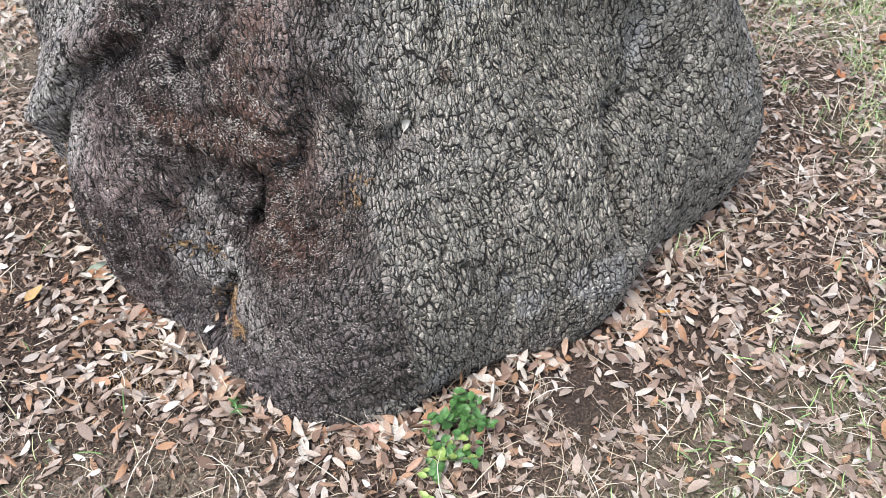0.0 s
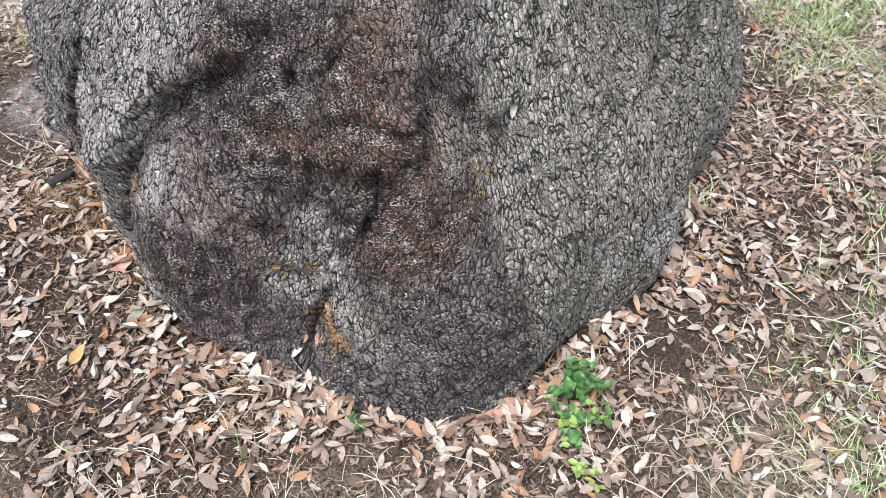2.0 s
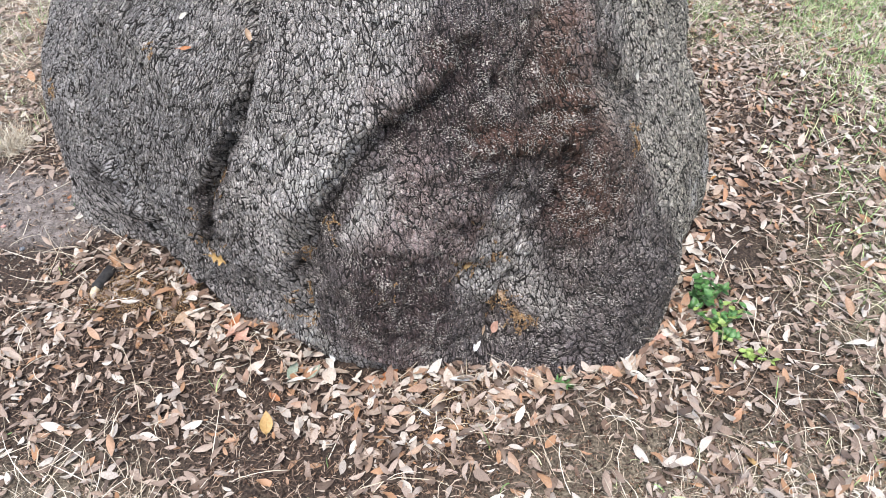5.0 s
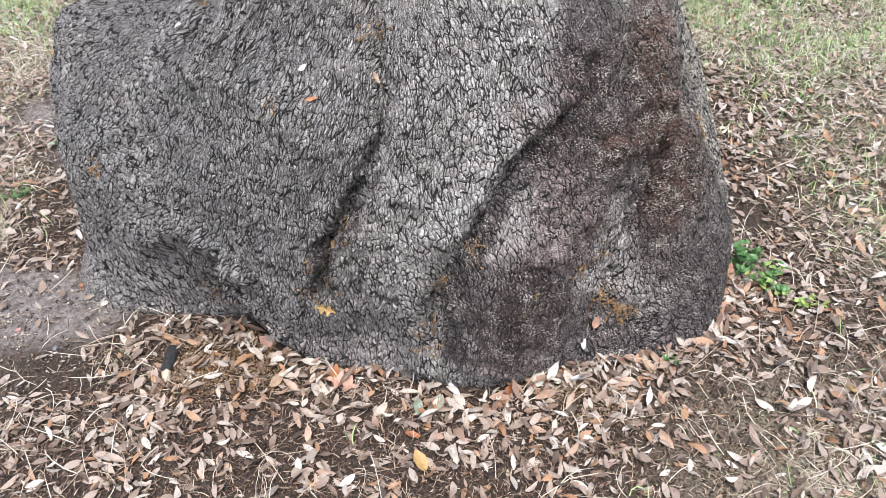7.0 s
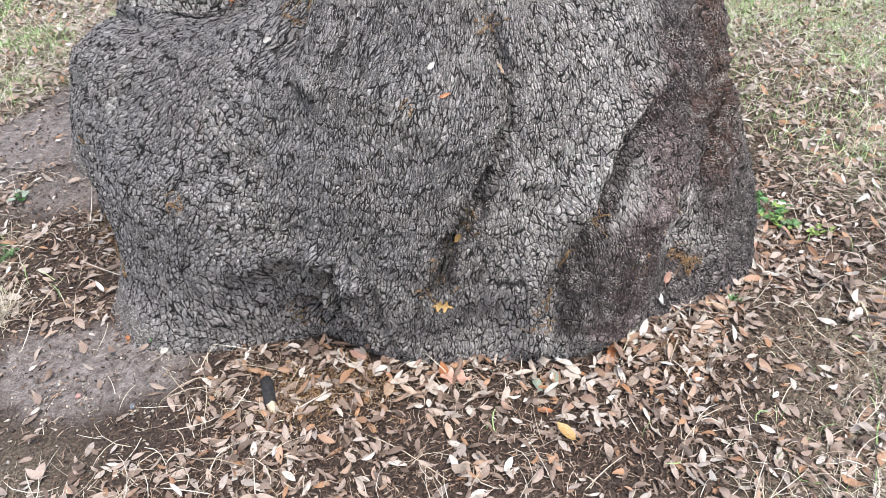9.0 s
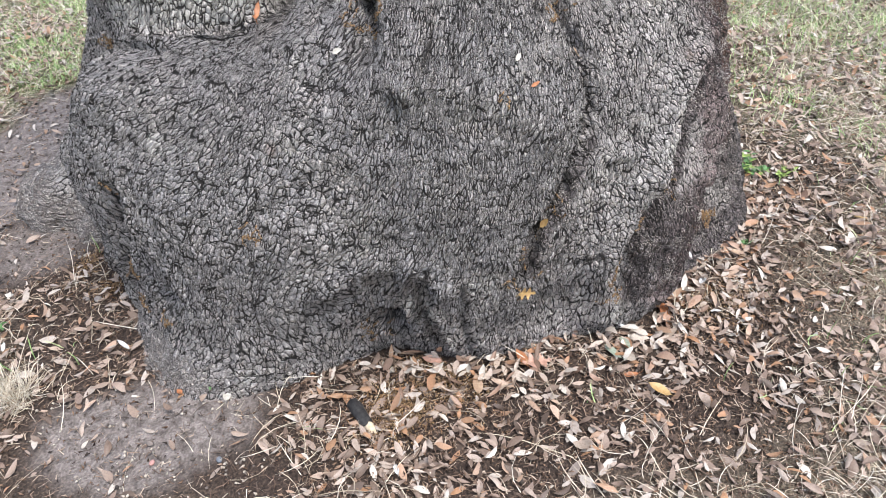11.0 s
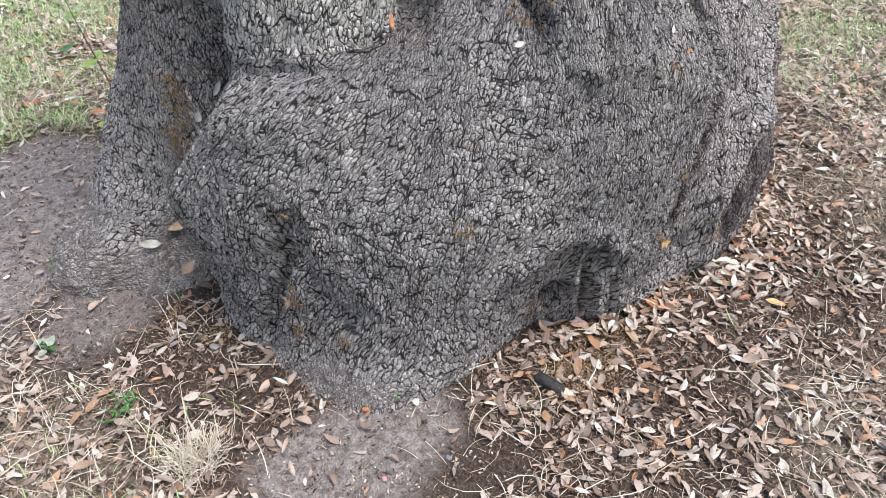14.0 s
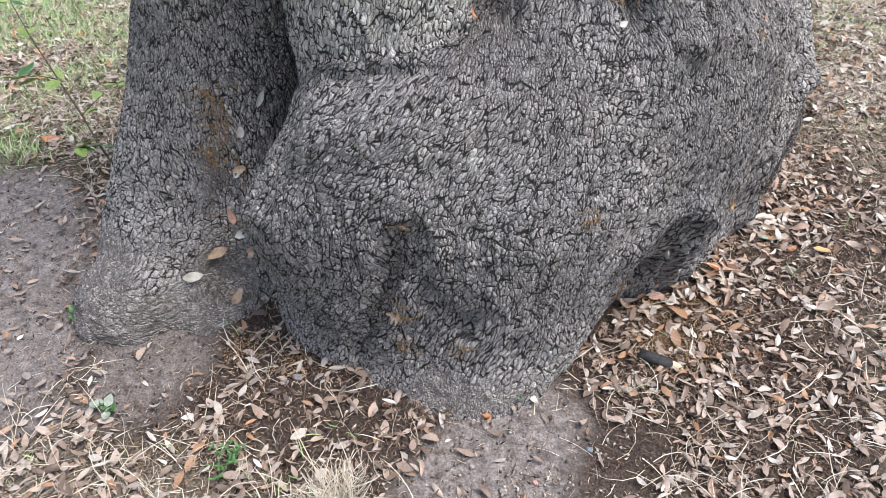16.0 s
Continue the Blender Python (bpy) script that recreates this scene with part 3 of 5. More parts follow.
def split(verts, faces):
    """Each quad into four."""
    k = len(verts)
    edge = np.stack([faces, np.roll(faces, -1, 1)], -1).reshape(-1, 2)
    edge.sort(1)
    key = edge[:, 0].astype(np.int64) * (k + 1) + edge[:, 1]
    _, pick, back = np.unique(key, return_index=True, return_inverse=True)
    mids = verts[edge[pick]].mean(1)
    e = (k + back.reshape(-1)).reshape(-1, 4)
    centre = k + len(mids) + np.arange(len(faces))
    out = [np.stack([faces[:, i], e[:, i], centre, e[:, i - 1]], 1) for i in range(4)]
    return np.concatenate([verts, mids, verts[faces].mean(1)]).astype(np.float32), np.concatenate(out)


def normals(verts, faces):
    a, b = verts[faces[:, 2]] - verts[faces[:, 0]], verts[faces[:, 3]] - verts[faces[:, 1]]
    n = np.cross(a, b)
    out = np.zeros_like(verts)
    for ax in range(3):
        for i in range(4):
            out[:, ax] += np.bincount(faces[:, i], n[:, ax], len(verts))
    return out / np.maximum(np.sqrt((out**2).sum(1)), 1e-9)[:, None]


def settle(verts, faces, field, rounds):
    for _ in range(rounds):
        n = normals(verts, faces)
        d = field(verts)
        slope = (field(verts + 0.004 * n) - d) / 0.004
        verts = verts - n * np.clip(d / np.maximum(slope, 0.3), -0.012, 0.012)[:, None]
    return verts


def relief(p, wet_shade, dust, owner):
    """Height of the bark over the wood, how deep each point lies in a fissure, and coordinates round the stem and up it."""
    w = np.stack([value_noise(p, 0.26, 11), value_noise(p, 0.26, 12), value_noise(p, 0.26, 13)], 1)
    u = np.stack([value_noise(p, 0.05, 14), value_noise(p, 0.05, 15), value_noise(p, 0.05, 16)], 1)
    q = p + 0.045 * w + 0.005 * u
    # straight strips on the front, slanting plates on the burl's flank
    front = smooth(0.25, -0.25, p[:, 1] - 1.72 + 0.15 * value_noise(p, 0.25, 20))
    cx, cy, girth_of = np.choose(owner, (CENTRE[0], -0.49, -0.04)), np.choose(owner, (CENTRE[1], 2.61, 2.90)), np.choose(owner, (0.9, 0.22, 0.28))
    dx, dy = q[:, 0] - cx, q[:, 1] - cy
    round_it, up_it = (np.arctan2(-dy, -dx) * girth_of).astype(np.float32), (q[:, 2] - 0.45 * np.hypot(dx, dy)).astype(np.float32)
    slant = np.where(owner == 0, 0.04 * front - 0.22 * (1 - front), 0.0).astype(np.float32) * (q[:, 2] - 0.3)
    across = round_it + slant
    skin_at = np.stack([across, up_it, np.zeros_like(up_it)], 1)
    line = np.stack([across, 0.17 * up_it, np.zeros_like(up_it)], 1)
    deep = smooth(0.09, 0.0, np.abs(value_noise(line, 0.036, 19))) * smooth(-0.2, 0.5, value_noise(p, 0.12, 23)) * (owner == 0)
    ridges = 0.5 - np.abs(value_noise(line, 0.020, 21))
    a, b, ident, beside = cells(across / 0.019, up_it / 0.042, 27)
    plate = 1 - (1 - smooth(0.02, 0.20, b - a)) * (0.35 + 0.65 * beside**2)
    h = 0.005 * plate + 0.005 * (ident - 0.5) * plate + 0.008 * ridges - 0.007 * deep + 0.0016 * value_noise(p, 0.009, 22)
    crust = 0.022 * (0.5 - np.abs(value_noise(q, 0.055, 25))) + 0.010 * (0.5 - np.abs(value_noise(q, 0.019, 17)))
    h = h * (1 - 0.35 * wet_shade - 0.85 * dust * (1 - wet_shade)) + wet_shade * crust + dust * (1 - wet_shade) * (0.010 * value_noise(p, 0.05, 26) + 0.005 * value_noise(p, 0.013, 28))
    return h - 0.004 + 0.006 * value_noise(p, 0.07, 18), 0.5 * deep * (1 - 0.6 * wet_shade) * (1 - dust), skin_at


def around(p, way, reach):
    out = np.zeros(len(p), np.float32)
    k = close_to(p, way, 2.4 * reach)
    out[k] = np.exp(-((along(p[k], way) / reach) ** 2))
    return out


def grow_tree(tree):
    v, f = skin(tree_field, (-1.45, 0.71, -0.17), (1.07, 3.75, TOP + 0.05), 0.0300)
    v, f = split(v, f)
    v = settle(v, f, tree_field, 3)
    # finest where the bark is looked at: low down, and not round the back
    c = v[f].mean(1)
    fine = (c[:, 2] < 0.99) & (c[:, 2] > -0.09) & ~((c[:, 0] > 0.3) & (c[:, 1] > 2.05)) & ~((c[:, 0] > 0.0) & (c[:, 1] > 2.5))
    v2, f2 = split(v, f[fine])
    keep, back = np.unique(f2, return_inverse=True)
    v2, f2 = v2[keep], back.reshape(f2.shape)
    v2 = settle(v2, f2, tree_field, 1)
    v2, f2 = split(v2, f2)
    for k, (pv, pf) in enumerate(((v, f[~fine]), (v2, f2))):
        used, back = np.unique(pf, return_inverse=True)
        pv, pf = pv[used], back.reshape(pf.shape)
        n = normals(pv, pf)
        n1 = value_noise(pv, 0.10, 61)
        weep_shade = np.maximum(around(pv, [(-0.47, 1.25, 0.86), (-0.50, 1.22, 0.74), (-0.40, 1.20, 0.60), (-0.36, 1.15, 0.45), (-0.34, 1.06, 0.29), (-0.30, 1.00, 0.08)], 0.17), around(pv, [(-0.80, 1.34, 0.30), (-0.68, 1.22, 0.18), (-0.52, 1.18, 0.08), (-0.34, 0.97, 0.03)], 0.135))
        weep_shade = np.maximum(weep_shade, 0.62 * around(pv, [(-0.20, 1.10, 0.48), (-0.15, 1.04, 0.30), (-0.17, 0.98, 0.10)], 0.12))
        weep_shade = np.maximum(weep_shade, 0.48 * around(pv, [(-0.23, 1.22, 0.88), (-0.20, 1.19, 0.70), (-0.17, 1.15, 0.55)], 0.10))
        # groove under the lip: the wound's stain, with shade painted in
        weep_shade = np.maximum(weep_shade, around(pv, [(-0.60, 1.29, 0.73), (-0.76, 1.36, 0.60), (-0.83, 1.38, 0.48), (-0.88, 1.42, 0.30), (-0.86, 1.42, 0.12)], 0.036))
        # shade painted along the seam's crease, its lower part, then its upper
        weep_shade = np.maximum(weep_shade, around(pv, [(-0.93, 1.60, 0.62), (-0.97, 1.65, 0.50), (-0.99, 1.69, 0.42), (-0.99, 1.73, 0.26)], 0.030))
        weep_shade = np.maximum(weep_shade, around(pv, [(-0.75, 1.71, 0.92), (-0.80, 1.66, 0.85), (-0.85, 1.61, 0.78)], 0.018))
        swollen = around(pv, [(-0.58, 1.26, 0.70), (-0.62, 1.22, 0.52), (-0.72, 1.27, 0.34), (-0.74, 1.28, 0.14)], 0.16)
        swollen = np.maximum(swollen, around(pv, [(-0.36, 1.22, 0.80), (-0.34, 1.17, 0.60), (-0.34, 1.14, 0.44)], 0.13))
        swollen = smooth(0.25, 0.75, swollen + 0.25 * n1)
        wet_shade = smooth(0.22, 0.66, weep_shade + 0.35 * n1)
        red = np.maximum(around(pv, [(-0.35, 1.22, 0.86), (-0.34, 1.19, 0.74), (-0.33, 1.14, 0.58), (-0.33, 1.12, 0.40)], 0.09), 0.8 * around(pv, [(-0.56, 1.23, 0.64), (-0.41, 1.18, 0.60)], 0.035))
        red = np.maximum(red, np.maximum(0.75 * around(pv, [(-0.39, 1.22, 0.36), (-0.52, 1.22, 0.38)], 0.07), 0.55 * around(pv, [(-0.26, 1.18, 0.60), (-0.22, 1.12, 0.48)], 0.07)))
        red = np.maximum(red, 0.6 * around(pv, [(-0.60, 1.31, 0.79), (-0.72, 1.36, 0.72)], 0.03))
        for spot, reach in (((0.005, 1.26, 0.714), 0.014), ((-0.323, 1.221, 0.827), 0.022), ((-1.016, 2.304, 0.635), 0.014), ((-0.72, 1.36, 0.74), 0.02)):
            red = np.maximum(red, 1.3 * around(pv, [spot, (spot[0], spot[1], spot[2] - 0.02)], reach))
        red = np.clip(red + 0.35 * n1 * (red > 0.1), 0, 1)
        n2, n3 = value_noise(pv, 0.20, 62), value_noise(pv, 0.07, 63)
        pale = smooth(0.05, 0.75, 0.7 * n2 + 0.6 * n3)
        burl, lstem, dstem, root = parts_field(pv)
        whose = np.argmin(np.stack([burl, lstem, np.minimum(dstem, root)]), 0)
        pale = np.maximum(pale, 0.95 * smooth(0.0, 0.03, burl - lstem) * (lstem < dstem))
        pale = pale * smooth(-0.02, 0.02, np.minimum(dstem, root) - np.minimum(burl, lstem))
        dust = np.maximum(around(pv, [(-0.22, 3.30, 0.04), (-0.32, 3.42, -0.02)], 0.19), around(pv, [(-0.36, 3.12, 0.0), (-0.42, 3.25, -0.05)], 0.14))
        dust = np.maximum(dust, 0.8 * around(pv, [(-0.29, 3.04, 0.38), (-0.34, 3.07, 0.20), (-0.38, 3.10, 0.08)], 0.055))
        dust = np.maximum(dust, 0.6 * around(pv, [(-1.12, 2.52, -0.02), (-1.02, 2.78, -0.02), (-0.9, 2.85, 0.0)], 0.09))
        dust = np.maximum(dust, 0.28 * around(pv, [(-1.10, 2.40, 0.05), (-1.02, 2.12, 0.05)], 0.09))
        dust = smooth(0.25, 0.7, dust + 0.25 * n1)
        pale = np.maximum(pale, 0.6 * around(pv, [(-0.60, 1.31, 0.80), (-0.75, 1.40, 0.70), (-0.86, 1.46, 0.56), (-0.90, 1.53, 0.58)], 0.05))
        pale = np.maximum(pale, 0.6 * around(pv, [(-0.97, 1.70, 0.80), (-1.0, 1.85, 0.72), (-0.97, 1.98, 0.78)], 0.07))
        pale = pale * (1 - 0.6 * weep_shade) * (1 - 0.8 * swollen)
        moss = smooth(-0.55, 0.15, pv[:, 0] + 0.2 * n2) * smooth(2.2, 1.6, pv[:, 1])
        # sets in behind the front, weaker on the dark stem, fades at the foot
        flank_tone = smooth(1.42, 1.72, pv[:, 1] + 0.25 * n2 + 0.1 * n3) * np.choose(whose, (1.0, 0.0, 0.45)) * (1 - 0.8 * pale) * smooth(0.0, 0.25, pv[:, 2] + 0.1 * n2)
        h, fissure, skin_at = relief(pv, np.maximum(0.6 * wet_shade, swollen), dust, whose)
        pv = pv + n * h[:, None]
        burl, lstem, dstem, root = parts_field(pv[pf].mean(1))
        owner = np.argmin(np.stack([burl, lstem, np.minimum(dstem, root)]), 0)
        for o, name, label in ((0, "trunk", ""), (1, "stem", "pale grey upright stem"), (2, "stem", "dark upright stem with a soil-covered root")):
            take = pf[owner == o]
            if not len(take):
                continue
            mine, again = np.unique(take, return_inverse=True)
            me = mesh_of(name, pv[mine], again.reshape(take.shape), BARK)
            for key, values in (("fissure", fissure), ("wet_shade", wet_shade), ("red", red), ("pale", pale), ("moss", moss), ("dust", dust), ("flank_tone", flank_tone), ("crust", swollen)):
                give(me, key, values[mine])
            me.attributes.new("skin", "FLOAT_VECTOR", "POINT").data.foreach_set("vector", np.ascontiguousarray(skin_at[mine], np.float32).ravel())
            ob = new(name if k else name + "_back", me)
            ob.parent = tree
            if label:
                tagged(ob, label)


tree = tagged(new("tree"), "massive old oak with swollen burl base and fissured grey bark", "tree")
grow_tree(tree)


# ---- what lies on the ground ----
def outside_tree(xy, gap=0.0):
    p = np.column_stack([xy, np.full(len(xy), 0.02)]).astype(np.float32)
    return tree_field(p) > gap


def scatter(rng, count, density, gap=0.004):
    """Places on the ground within sight of the path, thinned by density(x, y)."""
    xy = rng.uniform((-3.0, -1.5), (3.9, 5.9), (int(1.51 * count), 2)).astype(np.float32)
    # dense where the path looks, thinning out beyond
    out = np.maximum(np.hypot((xy[:, 0] - 0.5) / 2.75, (xy[:, 1] - 2.2) / 3.15) - 1, (-2.1 - 2.62 * xy[:, 0] - 2.01 * xy[:, 1]) / 6)
    xy = xy[rng.random(len(xy)) < np.where(out < 0, 1, 0.45 * np.exp(-out * 9))]
    xy = xy[rng.random(len(xy)) < density(xy[:, 0], xy[:, 1])]
    return xy[outside_tree(xy, gap)]


def turn_pieces(local, rx, ry, yaw):
    """Turns each piece of an array (pieces, points, 3) about x, y and z."""
    for a, (i, j), sign in ((rx, (1, 2), 1), (ry, (0, 2), -1), (yaw, (0, 1), 1)):
        c, n = np.cos(a)[:, None], sign * np.sin(a)[:, None]
        u, v = local[:, :, i].copy(), local[:, :, j].copy()
        local[:, :, i], local[:, :, j] = u * c - v * n, u * n + v * c
    return local


def leaf_pieces(rng, k, length, curl=(-0.25, 0.5), fold=(-0.2, 0.9)):
    """Dry lance-shaped leaves, curled and folded along the midrib; 11 points each."""
    s = np.array([0, 0.2, 0.48, 0.78, 1.0])
    wide = np.array([0, 0.72, 1.0, 0.68, 0.0])
    size = length * rng.uniform(0.45, 1.35, k)
    half = size * rng.uniform(0.15, 0.25, k)
    curl, fold = rng.uniform(*curl, k), rng.uniform(*fold, k)
    twist, bow = rng.normal(0, 0.25, k), rng.normal(0, 0.06, k)
    local = np.zeros((k, 11, 3))
    slot = 0
    for i in range(5):
        x = (s[i] - 0.5) * size
        z = curl * size * (s[i] - 0.5) ** 2 * 2
        for side in (0,) if i in (0, 4) else (-1, 0, 1):
            local[:, slot, 0] = x
            local[:, slot, 1] = side * half * wide[i] * (1 - 0.3 * np.abs(fold)) + bow * size * np.sin(s[i] * np.pi)
            local[:, slot, 2] = z + abs(side) * half * wide[i] * fold * 0.8 + side * half * twist * (s[i] - 0.5) * 2
            slot += 1
    return local


LEAF = np.array([(0, 1, 2), (0, 2, 3), (1, 4, 5), (1, 5, 2), (2, 5, 6), (2, 6, 3), (4, 7, 8), (4, 8, 5), (5, 8, 9), (5, 9, 6), (7, 10, 8), (8, 10, 9)])


def join_pieces(local, tri):
    k, m = local.shape[:2]
    return local.reshape(-1, 3), (tri[None] + m * np.arange(k)[:, None, None]).reshape(-1, 3)


def lay(local, xy, lift):
    """Sets each piece down on the ground at xy."""
    z = ground_height(xy[:, 0].astype(np.float32), xy[:, 1].astype(np.float32))
    local[:, :, 2] += (z - 0.75 * local[:, :, 2].min(1) + lift)[:, None]
    local[:, :, :2] += xy[:, None]
    return local


def stuff(name, label, category, local, tri, mat):
    return tagged(new(name, mesh_of(name, *join_pieces(local, tri), mat)), label, category, kind="stuff")


rng = np.random.default_rng(5)


def mulchy(x, y):
    """Where dark crumbs show between few leaves."""
    return np.maximum(patch(x, y, -0.48, 0.80, 0.55, 0.17, -18, 0.5), np.maximum(patch(x, y, -1.05, 1.25, 0.16, 0.30, -30, 0.5), 0.8 * patch(x, y, -1.25, 1.85, 0.14, 0.30, 0, 0.5)))


def litter_density(x, y):
    d = 0.62 + 0.42 * clumps(x, y, 0.2, 71) - 0.15 * grassy(x, y) - 0.12 * mulchy(x, y)
    return d * (1 - 0.9 * dark_soil(x, y)) * (1 - 0.5 * patch(x, y, -0.80, 3.15, 0.42, 0.28, -20, 0.5))


xy = scatter(rng, 112000, litter_density)
k = len(xy)
flip = np.where(rng.random(k) < 0.5, -1.0, 1.0)
leaves = leaf_pieces(rng, k, 0.039)
leaves[:, :, 2] *= flip[:, None]
leaves = lay(turn_pieces(leaves, rng.normal(0, 0.33, k), rng.normal(0, 0.28, k), rng.uniform(0, 6.3, k)), xy, rng.uniform(0, 0.016, k))
stuff("leaf_litter", "dry tan and brown oak leaves strewn on the soil", "leaf litter", leaves, LEAF, LITTER)


# leaves blown against the trunk's foot
xy = rng.uniform((-1.5, 0.6), (1.0, 3.2), (60000, 2)).astype(np.float32)
gap = tree_field(np.column_stack([xy, np.full(len(xy), 0.02)]).astype(np.float32))
xy = xy[(gap > 0.006) & (rng.random(len(xy)) < 0.40 * np.exp(-np.maximum(gap, 0) / 0.05) * (1 - 0.8 * dark_soil(xy[:, 0], xy[:, 1])) * (xy[:, 1] < 2.3 + 0.2 * xy[:, 0]))]
k = len(xy)
leaves = leaf_pieces(rng, k, 0.048)
leaves = lay(turn_pieces(leaves, rng.normal(0, 0.5, k), rng.normal(0, 0.4, k), rng.uniform(0, 6.3, k)), xy, rng.uniform(0.004, 0.026, k))
PILED = material("piled_leaf", scattered([(0.0, (0.20, 0.13, 0.095)), (0.3, (0.40, 0.27, 0.20)), (0.45, (0.48, 0.26, 0.14)), (0.55, (0.48, 0.385, 0.31)), (0.8, (0.58, 0.51, 0.44)), (1.0, (0.74, 0.71, 0.65))], 0.5))
stuff("piled_leaves", "cream and orange tan leaves blown against the trunk", "fallen leaves", leaves, LEAF, PILED)

# leaves lodged in the grass farther out
xy = scatter(rng, 42000, lambda x, y: grassy(x, y) * np.clip(0.55 + 0.6 * clumps(x, y, 0.3, 77), 0.05, 1))
k = len(xy)
leaves = leaf_pieces(rng, k, 0.046)
leaves[:, :, 2] *= np.where(rng.random(k) < 0.5, -1.0, 1.0)[:, None]
leaves = lay(turn_pieces(leaves, rng.normal(0, 0.4, k), rng.normal(0, 0.35, k), rng.uniform(0, 6.3, k)), xy, rng.uniform(0.008, 0.034, k))
stuff("leaves_in_grass", "dry bleached and tan leaves lodged in the grass", "fallen leaves", leaves, LEAF, LITTER)


def crumb_density(x, y):
    r = np.hypot((x + 0.15) * 0.9, y - 2.1)
    return np.clip(1.25 - 0.45 * r + 0.35 * clumps(x, y, 0.3, 72) + 0.5 * mulchy(x, y), 0.05, 1) * (1 - 0.8 * dark_soil(x, y))


xy = scatter(rng, 250000, crumb_density)
k = len(xy)
size = rng.uniform(0.003, 0.010, k)
bit = np.zeros((k, 4, 3))
bit[:, 0, 0], bit[:, 1, 0] = -size, size
bit[:, 2, 1], bit[:, 2, 2] = size * rng.uniform(0.15, 0.5, k), size * 0.3
bit[:, 3, 1], bit[:, 3, 2] = -size * 0.2, size * rng.uniform(0.3, 0.7, k)
bit[:, 1, 1] = size * rng.normal(0, 0.3, k)
bit = lay(turn_pieces(bit, rng.uniform(0, 6.3, k), rng.normal(0, 0.5, k), rng.uniform(0, 6.3, k)), xy, rng.uniform(0.0, 0.010, k))
stuff("mulch", "brown crumbs of bark and flower litter on the soil", "mulch", bit, np.array([(0, 1, 2), (0, 3, 1), (0, 2, 3), (1, 3, 2)]), CRUMB)


def blade_pieces(rng, k, length, width, droop, spread):
    """Narrow blades of four joints that rise and bend over, creased along the middle; 9 points each."""
    local = np.zeros((k, 9, 3))
    way, size = rng.uniform(0, 6.3, k), length * rng.uniform(0.5, 1.5, k)
    lean, bend = rng.normal(spread, 0.35, k), rng.uniform(0.2, 1.0, k) * droop
    at = np.zeros((k, 3))
    side, face = rng.normal(0, 0.3, k), rng.uniform(-0.9, 0.9, k)
    for i in range(5):
        w2 = way + side * i
        r = width * (1 - 0.12 * i)
        if i < 4:
            out = r * np.stack([-np.sin(w2) * np.cos(face), np.cos(w2) * np.cos(face), np.sin(face)], 1)
            local[:, 2 * i], local[:, 2 * i + 1] = at - out, at + out
        else:
            local[:, 8] = at
        tip = lean + bend * i
        at = at + (size / 4)[:, None] * np.stack([np.cos(w2) * np.sin(tip), np.sin(w2) * np.sin(tip), np.cos(tip)], 1)
    return local


BLADE = np.array([t for i in range(3) for t in ((2 * i, 2 * i + 1, 2 * i + 3), (2 * i, 2 * i + 3, 2 * i + 2))] + [(6, 7, 8)])


xy = scatter(rng, 330000, lambda x, y: crumb_density(x, y) * 0.8 * (1 - 0.4 * mulchy(x, y)))
k = len(xy)
size, thin = rng.uniform(0.006, 0.020, k), rng.uniform(0.0005, 0.0013, k)
shred = np.zeros((k, 5, 3))
shred[:, 0, 0], shred[:, 1, 0], shred[:, 4, 0] = -size, -size, size
shred[:, 0, 1], shred[:, 1, 1] = -thin, thin
middle = size * rng.normal(0, 0.25, k)
shred[:, 2, 1], shred[:, 3, 1] = middle - thin, middle + thin
shred[:, 2, 2], shred[:, 3, 2] = size * 0.25, size * 0.25
shred = lay(turn_pieces(shred, rng.normal(0, 0.5, k), rng.normal(0, 0.25, k), rng.uniform(0, 6.3, k)), xy, rng.uniform(0.003, 0.012, k))
SHRED = material("shreds", scattered([(0.0, (0.07, 0.046, 0.035)), (0.4, (0.20, 0.132, 0.096)), (0.75, (0.40, 0.30, 0.225)), (1.0, (0.66, 0.57, 0.46))], 0.8))
stuff("shreds", "thin brown and straw coloured shreds between the leaves", "plant shreds", shred, np.array([(0, 1, 3), (0, 3, 2), (2, 3, 4)]), SHRED)


def straw_density(x, y):
    return np.clip(0.22 + 0.78 * grassy(x, y) + 0.35 * clumps(x, y, 0.3, 73), 0.04, 1) * (1 - 0.95 * dark_soil(x, y)) * (1 - 0.8 * mulchy(x, y))


xy = scatter(rng, 78000, straw_density)
k = len(xy)
straw = blade_pieces(rng, k, 0.11, 0.0012, 0.28, 1.15)
z = ground_height(xy[:, 0], xy[:, 1])
straw[:, :, 2] = np.maximum(straw[:, :, 2], 0.002) + z[:, None]
straw[:, :, :2] += xy[:, None]
stuff("dry_grass", "pale dry grass stalks lying over the leaves", "dry grass", straw, BLADE, STRAW)


def grass_density(x, y):
    side = lush(x, y)
    return np.clip(1.3 * side * grassy(x, y) * (0.55 + 1.3 * clumps(x, y, 0.28, 74)) + 0.5 * side * smooth(0.45, 0.75, clumps(x, y, 0.14, 75)), 0, 1) * (1 - dark_soil(x, y))


xy = scatter(rng, 200000, grass_density)
k = len(xy)
blades = blade_pieces(rng, k, 0.058, 0.0020, 0.30, 0.45)
z = ground_height(xy[:, 0], xy[:, 1])
blades[:, :, 2] = np.maximum(blades[:, :, 2], 0.001) + z[:, None]
blades[:, :, :2] += xy[:, None]
stuff("grass", "short green and yellowing grass among fallen leaves", "grass", blades, BLADE, GRASS)


